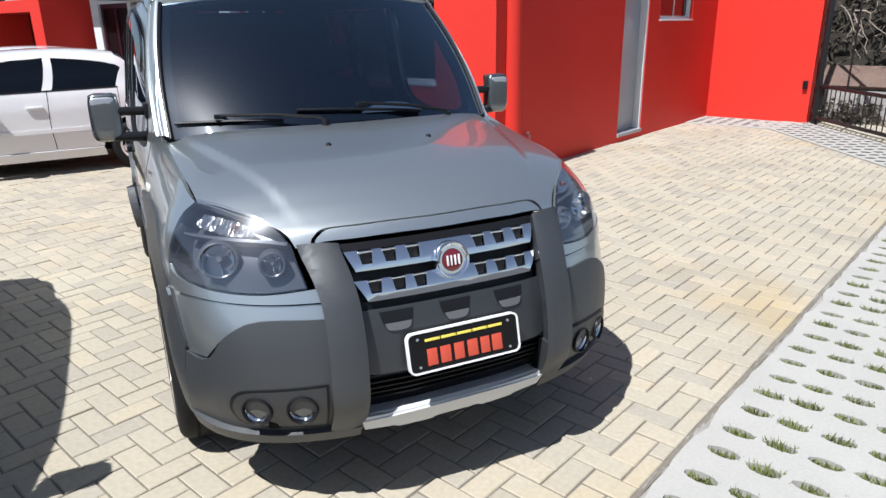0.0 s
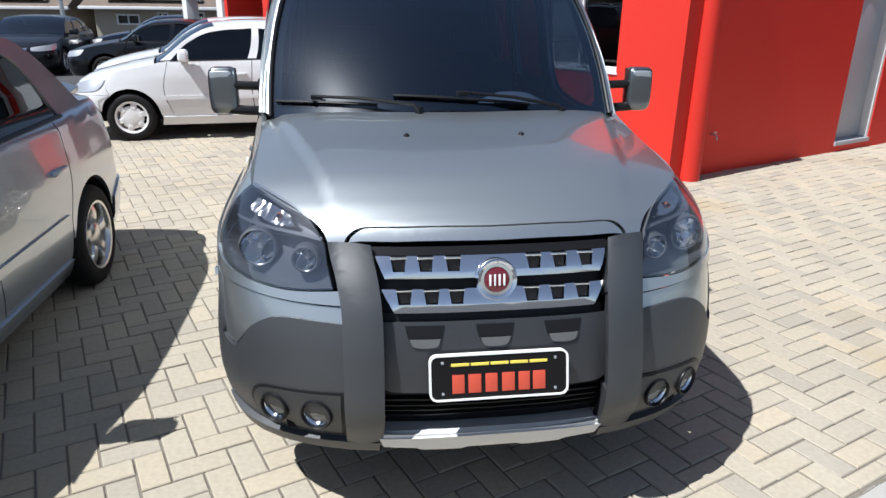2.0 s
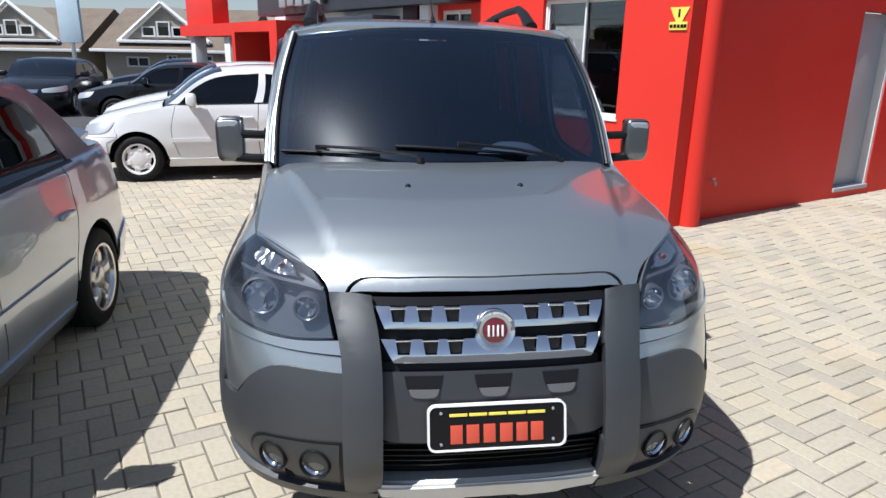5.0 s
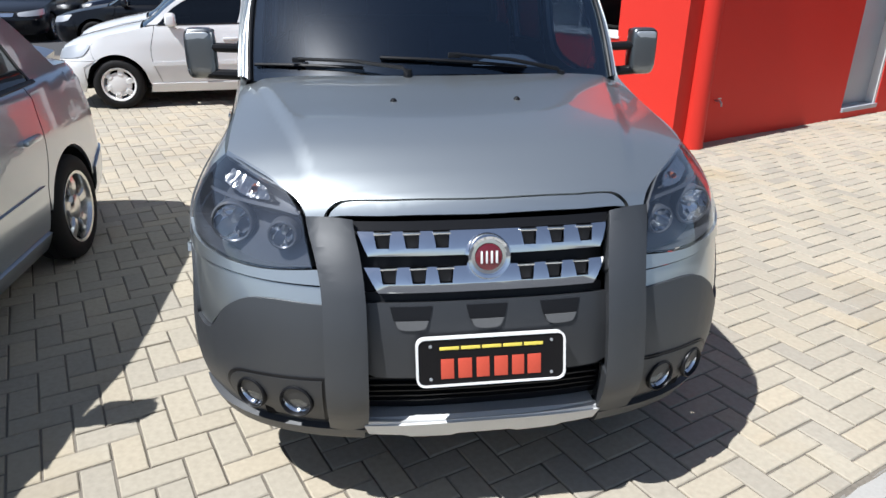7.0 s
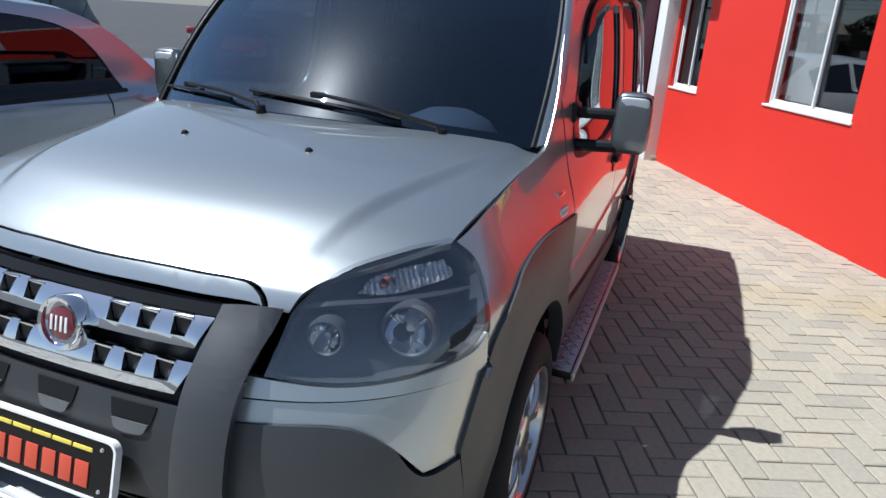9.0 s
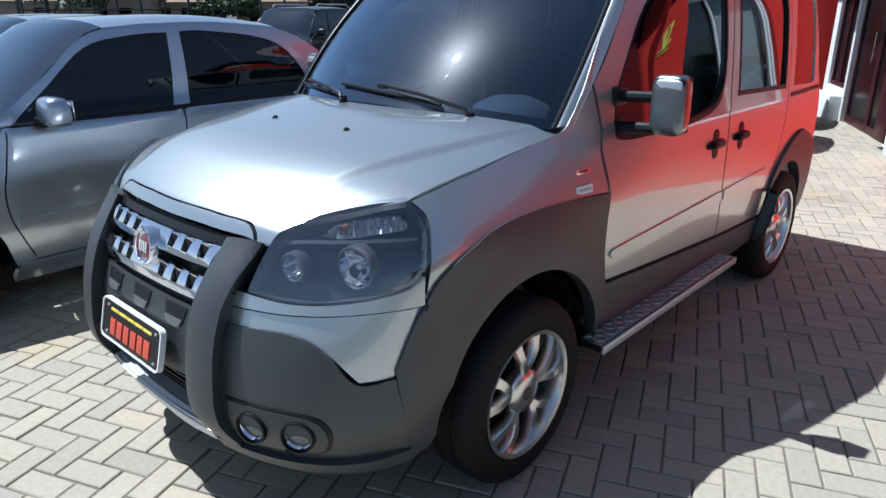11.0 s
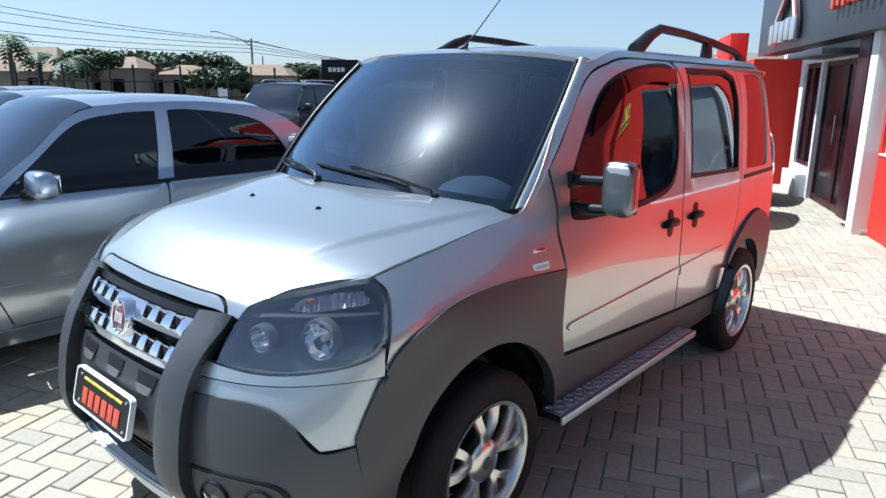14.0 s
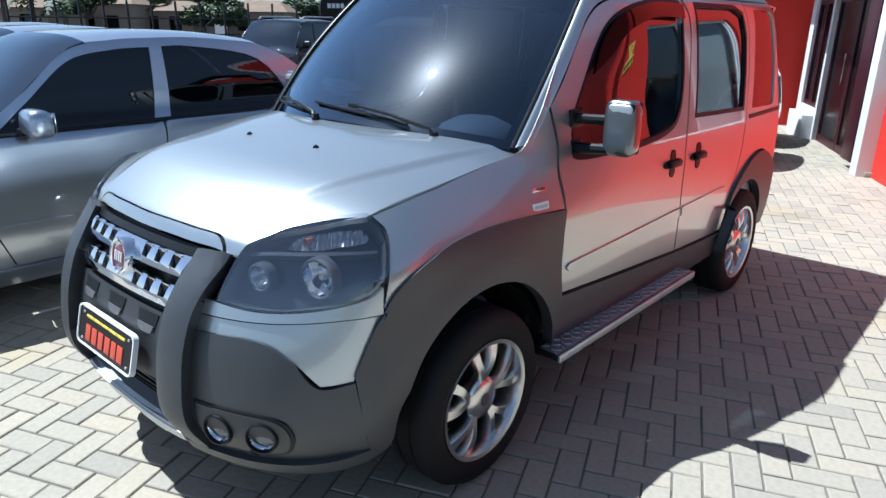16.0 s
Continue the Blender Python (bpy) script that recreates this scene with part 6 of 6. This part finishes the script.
def townhouse(label, at, w, eave, wallmat, wins, g0, gw):
    """Steep-roofed house with a trimmed dormer gable and windows on its front, which faces local -y."""
    h = thing("house", label, "house", at, "houses across the street")
    part("wall", wall_mesh(0, w, -0.5, eave, 0.25, list(wins)), wallmat, h)
    part("side_wall", box((0.25, 6, eave + 0.5), (0.125, 3.25, eave / 2 - 0.25)), wallmat, h)
    part("side_wall", box((0.25, 6, eave + 0.5), (w - 0.125, 3.25, eave / 2 - 0.25)), wallmat, h)
    for x0, x1, z0, z1 in wins:
        f = part("window", wall_mesh(x0, x1, z0, z1, 0.1, [(x0 + .06, (x0 + x1) / 2 - .02, z0 + .06, z1 - .06), ((x0 + x1) / 2 + .02, x1 - .06, z0 + .06, z1 - .06)], -0.03), WHITE_WALL, h)
        part("pane", box((x1 - x0 - .1, .02, z1 - z0 - .1), ((x0 + x1) / 2, .08, (z0 + z1) / 2)), DARKGLASS, f)
    bm = bmesh.new()
    v = [bm.verts.new(p) for p in ((-.3, -.5, eave), (w + .3, -.5, eave), (w + .3, 3, eave + 1.75), (-.3, 3, eave + 1.75), (w + .3, 6.6, eave), (-.3, 6.6, eave))]
    for f in ((0, 1, 2, 3), (3, 2, 4, 5), (0, 3, 5), (1, 4, 2), (0, 5, 4, 1)):
        bm.faces.new([v[i] for i in f])
    rf = part("roof", bm, ROOFTILE, h, "weathered brown tiled roof")
    for k in range(9):
        part("tile_course", box((w + .6, .5, .04), (w / 2, -.3 + .38 * k, eave + .13 + .19 * k), 0.0, turn=(26.6, 0, 0)), ROOFTILE, rf)
    part("gutter", box((w + .7, .14, .12), (w / 2, -.5, eave - .02), .02), WHITE_WALL, h)
    gz = eave + .45
    bm = bmesh.new()
    v = [bm.verts.new(p) for p in ((g0, -.1, gz), (g0 + gw, -.1, gz), (g0 + gw / 2, -.1, gz + 1.3), (g0, 2.2, gz), (g0 + gw, 2.2, gz), (g0 + gw / 2, 2.2, gz + 1.3))]
    for f in ((0, 1, 2), (0, 2, 5, 3), (1, 4, 5, 2), (3, 5, 4), (0, 3, 4, 1)):
        bm.faces.new([v[i] for i in f])
    gb = part("gable", bm, wallmat, h)
    part("barge_board", tube([(g0 - .25, -.22, gz - .15), (g0 + gw / 2, -.22, gz + 1.4)], .09, 4), WHITE_WALL, gb)
    part("barge_board", tube([(g0 + gw + .25, -.22, gz - .15), (g0 + gw / 2, -.22, gz + 1.4)], .09, 4), WHITE_WALL, gb)
    part("gable_ledge", box((gw + .5, .3, .12), (g0 + gw / 2, -.2, gz - .1), .02), WHITE_WALL, gb)
    for i in range(3):
        x = g0 + gw / 2 - .62 + .62 * i
        f = part("window", wall_mesh(x - .28, x + .28, gz + .08, gz + (.7 if i == 1 else .5), .08, [(x - .22, x + .22, gz + .14, gz + (.64 if i == 1 else .44))], -.2), WHITE_WALL, gb)
        part("pane", box((.48, .02, .36), (x, -.14, gz + .3)), DARKGLASS, f)
    return h


FACE = pose(-12.0, 29.0, 0, 0, 0, -8)
townhouse("olive townhouse with a white-trimmed gable across the street", FACE @ pose(1.42, 0, 0), 5.6, 1.4, OLIVEWALL, ((.89, 1.84, .72, 1.14), (2.57, 3.02, .86, 1.23), (3.57, 4.5, .75, 1.25)), .95, 3.3)
townhouse("grey-olive townhouse with a white-trimmed gable across the street", FACE @ pose(-5.27, 0, 0), 5.6, 1.36, OLIVEWALL, ((.8, 1.5, .6, 1.0), (2.98, 3.49, .57, .96), (4.15, 5.09, .5, 1.03)), 1.4, 3.3)
bill = thing("street_board", "pale blue advertising board on a post", "board", pose(-9.9, 23.7, 0, 0, 0, -10))
part("panel", box((.75, .15, 1.4), (0, 0, 2.35), .02), material("pale_blue_board", (0.45, 0.55, 0.62), .5), bill)
part("post", tube([(0, 0, -.08), (0, 0, 1.7)], .07, 8), SATIN, bill)


def leaves(bm, centre, radius, count, size, rnd, flat=1.0):
    for _ in range(count):
        d = Vector((rnd.gauss(0, 1), rnd.gauss(0, 1), rnd.gauss(0, 1) * flat))
        d = d.normalized() * radius * rnd.uniform(0.45, 1.0) ** 0.5
        d.z *= flat
        p = Vector(centre) + d
        a, b = Vector((rnd.uniform(-1, 1), rnd.uniform(-1, 1), rnd.uniform(-.6, .6))).normalized() * size, Vector((rnd.uniform(-1, 1), rnd.uniform(-1, 1), rnd.uniform(-.6, .6))).normalized() * size * .6
        bm.faces.new([bm.verts.new(q) for q in (p - a, p + b, p + a, p - b)])


def tree(label, at, height, spread, seed, flat=0.7):
    rnd = random.Random(seed)
    t = thing("tree", label, "tree", pose(*at), "trees along the street")
    part("trunk", tube([(0, 0, -.1), (rnd.uniform(-.2, .2), rnd.uniform(-.2, .2), height * .35), (rnd.uniform(-.3, .3), rnd.uniform(-.3, .3), height * .7)], height * .04, 8, taper=height * .015), BARK, t)
    crown = bmesh.new()
    for k in range(9):
        a = 6.28 * k / 9 + rnd.uniform(-.3, .3)
        r = spread * rnd.uniform(.35, .8)
        c = (r * math.cos(a), r * math.sin(a), height * rnd.uniform(.62, .92))
        part("limb", tube([(0, 0, height * .45), (c[0] * .6, c[1] * .6, c[2] * .85), c], height * .015, 5, taper=height * .004), BARK, t)
        leaves(crown, c, spread * rnd.uniform(.35, .55), 330, spread * .085, rnd, flat)
    leaves(crown, (0, 0, height * .85), spread * .6, 420, spread * .085, rnd, flat)
    part("crown", crown, LEAF, t)
    return t


def palm(label, at, height, seed):
    rnd = random.Random(seed)
    t = thing("palm", label, "palm", pose(*at), "palms along the street")
    part("trunk", tube([(0, 0, -.1), (.08, 0, height * .5), (0, .05, height)], .17, 8, taper=.12), BARK, t)
    for k in range(13):
        a, up = 6.28 * k / 13 + rnd.uniform(-.2, .2), rnd.uniform(-.1, .9)
        L_ = rnd.uniform(1.5, 2.1)
        bm = bmesh.new()
        last = None
        for i in range(12):
            s_ = i / 11
            r, z = L_ * s_ * math.cos(up * .6), height + L_ * (up * s_ - 1.0 * s_ * s_)
            c = Vector((r * math.cos(a), r * math.sin(a), z))
            side = Vector((-math.sin(a), math.cos(a), 0))
            if i:
                for e in (1, -1):
                    w = .5 * math.sin(math.pi * min(1, s_ * .9 + .1)) + .05
                    tip = c + side * e * w + Vector((0, 0, -.25 * w))
                    bm.faces.new([bm.verts.new(q) for q in (last, c, tip)])
            last = c
        part("frond", bm, LEAF, t)
    return t


EYE_B = Vector((2.195, -0.855, 1.653))
FWD, RGT = Vector((-0.662, 0.749, 0)), Vector((0.749, 0.662, 0))


def off(k, d):
    """A place d metres out from the corner of the yard, k to the side per metre."""
    p = EYE_B + d * (FWD + k * RGT)
    return (p.x, p.y, 0.0)


palm("tall palm above the fence", off(-.625, 40), 4.0, 1)
palm("shorter palm above the fence", off(-.585, 42), 3.1, 2)
palm("small palm among the houses", off(-.54, 42), 2.9, 3)
for k, d, h, s, seed in ((-.505, 46, 3.6, 2.0, 4), (-.44, 60, 4.2, 2.4, 5), (-.415, 58, 4.0, 2.4, 6), (-.335, 62, 4.3, 2.6, 7), (-.345, 56, 2.6, 2.4, 8), (-.31, 55, 2.5, 2.0, 9), (-.2, 70, 3.6, 2.4, 10), (-.17, 75, 3.4, 2.4, 12)):
    tree("leafy green street tree", off(k, d), h, s, seed, 0.55)


def far_house(label, k, d, w, h, roofh, mat):
    yaw = math.degrees(math.atan2(FWD.x * -1, FWD.y))
    x, y, z = off(k, d)
    t = thing("house", label, "house", pose(x, y, 0, 0, 0, yaw), "houses across the street")
    part("wall", wall_mesh(-w / 2, w / 2, -.2, h, 5.0, [(-w / 2 + .8, -w / 2 + 1.8, .8, 1.9), (w / 2 - 1.9, w / 2 - .9, .8, 1.9)]), mat, t)
    for x in (-w / 2 + 1.3, w / 2 - 1.4):
        part("window", box((1.0, .1, 1.1), (x, .3, 1.35), .01), DARKGLASS, t)
    bm = bmesh.new()
    v = [bm.verts.new(p) for p in ((-w / 2 - .4, -.4, h), (w / 2 + .4, -.4, h), (w / 2 - 1.0, 2.5, h + roofh), (-w / 2 + 1.0, 2.5, h + roofh), (w / 2 + .4, 5.4, h), (-w / 2 - .4, 5.4, h))]
    for f in ((0, 1, 2, 3), (3, 2, 4, 5), (0, 3, 5), (1, 4, 2), (0, 5, 4, 1)):
        bm.faces.new([v[i] for i in f])
    part("roof", bm, TANTILE, t)


far_house("low brown-roofed house behind the palms", -.64, 46, 7, 2.3, 1.7, HOUSEWALL)
far_house("beige house with a low roof", -.49, 52, 4.5, 2.7, .9, HOUSEWALL)
far_house("small beige house beside the fence", -.4, 55, 4.5, 2.3, .8, HOUSEWALL)
far_house("pale house by the pole", -.27, 62, 5.0, 2.4, 1.0, HOUSEWALL)
fence = thing("yard_fence", "dark posts and rails of the yard fence", "fence")
for i in range(14):
    x, y, z = off(-.62 + .034 * i, 34 + .6 * i)
    part("post", box((.09, .09, 2.65), (x, y, 1.25), .01), IRON, fence)
for z in (0.9, 1.7):
    a, b = off(-.62, 34), off(-.62 + .034 * 13, 34 + .6 * 13)
    part("rail", tube([(a[0], a[1], z), (b[0], b[1], z)], .04, 6), IRON, fence)
pole = thing("street_lamp", "concrete pole with an outreach street lamp", "street lamp", pose(*off(-.277, 95)))
part("pole", tube([(0, 0, -.1), (0, 0, 7.6)], .2, 10, taper=.13), CONCRETE, pole)
arm = part("arm", tube([(0, 0, 6.6), (-1.6 * RGT.x, -1.6 * RGT.y, 7.6), (-4.4 * RGT.x, -4.4 * RGT.y, 8.4)], .06, 8), CONCRETE, pole)
part("lamp_head", box((1.0, .35, .16), (-4.9 * RGT.x, -4.9 * RGT.y, 8.45), .05, turn=(0, 0, math.degrees(math.atan2(RGT.y, RGT.x)))), SATIN, arm, "flat lamp head")
part("crossarm", box((2.0, .12, .14), (0, 0, 7.2), .01, turn=(0, 0, math.degrees(math.atan2(RGT.y, RGT.x)))), CONCRETE, pole)
pole2 = thing("utility_pole", "thin concrete utility pole", "pole", pose(*off(-.262, 150)))
part("pole", tube([(0, 0, -.1), (0, 0, 7.5)], .2, 8, taper=.13), CONCRETE, pole2)
for n, (z0, z1) in enumerate(((13.5, 7.3), (12.4, 7.2), (11.0, 6.7), (9.6, 6.3), (8.6, 5.8))):
    a, b, c_ = Vector(off(-1.1, 60)), Vector(off(-.277, 95)), Vector(off(-.05, 130))
    w = thing("overhead_cable", "black overhead cable along the street", "cable", None, "overhead cables")
    run = [a.lerp(b, i / 12) + Vector((0, 0, z0 + (z1 - z0) * i / 12 - 1.2 * math.sin(math.pi * i / 12))) for i in range(13)]
    run += [b.lerp(c_, i / 6) + Vector((0, 0, z1 + (5.0 + n * .25 - z1) * i / 6 - .6 * math.sin(math.pi * i / 6))) for i in range(1, 7)]
    part("cable", tube(run, .035, 5), IRON, w)
sg = thing("street_sign_board", "black sign board with a white bar", "sign", pose(*off(-.157, 36), 0, 0, math.degrees(math.atan2(RGT.y, RGT.x))))
part("board", box((1.9, .2, 1.3), (0.2, 0, 2.25), .02), PLATE_BLACK, sg)
for i in range(4):
    part("white_bar", box((.17, .02, .22), (-.3 + .22 * i, -.11, 2.4), .004), WHITE_PLASTIC, sg)
for x in (-.5, .8):
    part("post", tube([(x, 0, -.08), (x, 0, 1.65)], .05, 8), IRON, sg)

# gate at the far end of the third wall, with dry creepers and a low house behind
GATE = SIDE_C @ pose(1.85, 0.1, 0)
gate = thing("iron_gate", "dark iron gate with upright bars", "gate", BEND @ pose(0.06, 0.02, 0))
for x in (0.0, 3.2):
    part("post", box((.07, .07, 2.9), (x, 0, 1.4), .006), IRON, gate)
for z in (.12, .62, 2.75):
    part("rail", box((3.2, .04, .05), (1.6, 0, z), .004), IRON, gate)
for i in range(24):
    part("bar", box((.012, .012, .5), (.13 + .128 * i, 0, .37)), IRON, gate)
for x in (.8, 2.4):
    part("bar", box((.02, .02, 2.1), (x, 0, 1.68)), IRON, gate)
back = thing("creeper_hedge", "dry brown creeper hedge behind the gate", "hedge", GATE @ pose(1.6, 1.1, 0))
rnd = random.Random(21)
bm = bmesh.new()
for i in range(170):
    p = Vector((rnd.uniform(-2.4, 2.4), rnd.uniform(-.3, .5), rnd.uniform(.2, 3.2)))
    pts = [p]
    for _ in range(4):
        pts.append(pts[-1] + Vector((rnd.gauss(0, .22), rnd.gauss(0, .08), rnd.gauss(0, .22))))
    tube(pts, rnd.choice((.006, .01, .015, .035)), 5, bm, .004)
tagged(part("tangle", bm, DRYTWIG, back), kind="stuff")
bm = bmesh.new()
for i in range(60):
    leaves(bm, (rnd.uniform(-2.4, 2.4), rnd.uniform(-.1, .6), rnd.uniform(.0, 3.3)), .3, 26, .05, rnd)
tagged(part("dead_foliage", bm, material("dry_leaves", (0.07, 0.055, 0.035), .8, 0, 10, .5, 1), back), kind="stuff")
bm = bmesh.new()
for i in range(70):
    leaves(bm, (rnd.uniform(-2.2, 2.4), rnd.uniform(-.8, -.68), rnd.uniform(.0, .2)), .2, 30, .05, rnd)
tagged(part("low_weeds", bm, material("dry_weeds", (0.06, 0.05, 0.028), .8, 0, 10, .5, 1), back), kind="stuff")
# pale roots and stems in front of the dark tangle
bm = bmesh.new()
for i in range(34):
    pts = [Vector((rnd.uniform(-2.0, 2.2), rnd.uniform(-.55, -.4), rnd.uniform(1.3, 3.0)))]
    lean = rnd.uniform(-.07, .07)
    for _ in range(6):
        pts.append(pts[-1] + Vector((lean + rnd.gauss(0, .05), rnd.gauss(0, .01), -.09 + rnd.gauss(0, .04))))
    tube(pts, rnd.choice((.007, .01, .015)), 6, bm, .005)
tagged(part("pale_stems", bm, material("pale_stems", (0.3, 0.25, 0.2), .85, 0, 20, .4, 3), back, "pale bare stems"), kind="stuff")
shed = thing("low_shed", "low whitewashed shed with a brown roof behind the gate", "shed", GATE @ pose(.62, .62, 0))
part("wall", box((1.5, .3, .52), (0, 0, .26), .01), material("flaking_whitewash", (0.3, 0.28, 0.26), .9, 0, 30, .3, 3, bump=.4, dirt=((0.2, 0.1, 0.06), 0.52, 0.6)), shed, "flaking whitewashed wall")
part("roof", box((1.7, .5, .05), (0, .02, .72), .01, turn=(38, 0, 0)), material("brown_roof", (0.13, 0.085, 0.065), .9, 0, 25, .35, 3, bump=.5), shed, "weathered brown roof")
# near-black brown wall closes the view behind the hedge
structure("boundary_wall", box((9, .15, 3.4), (2.6, 2.0, 1.6)), material("dark_boundary_wall", (0.035, 0.03, 0.022), 0.9, 0.0, 20, 0.35, 2, bump=0.5), "dark boundary wall behind the hedge", GATE)
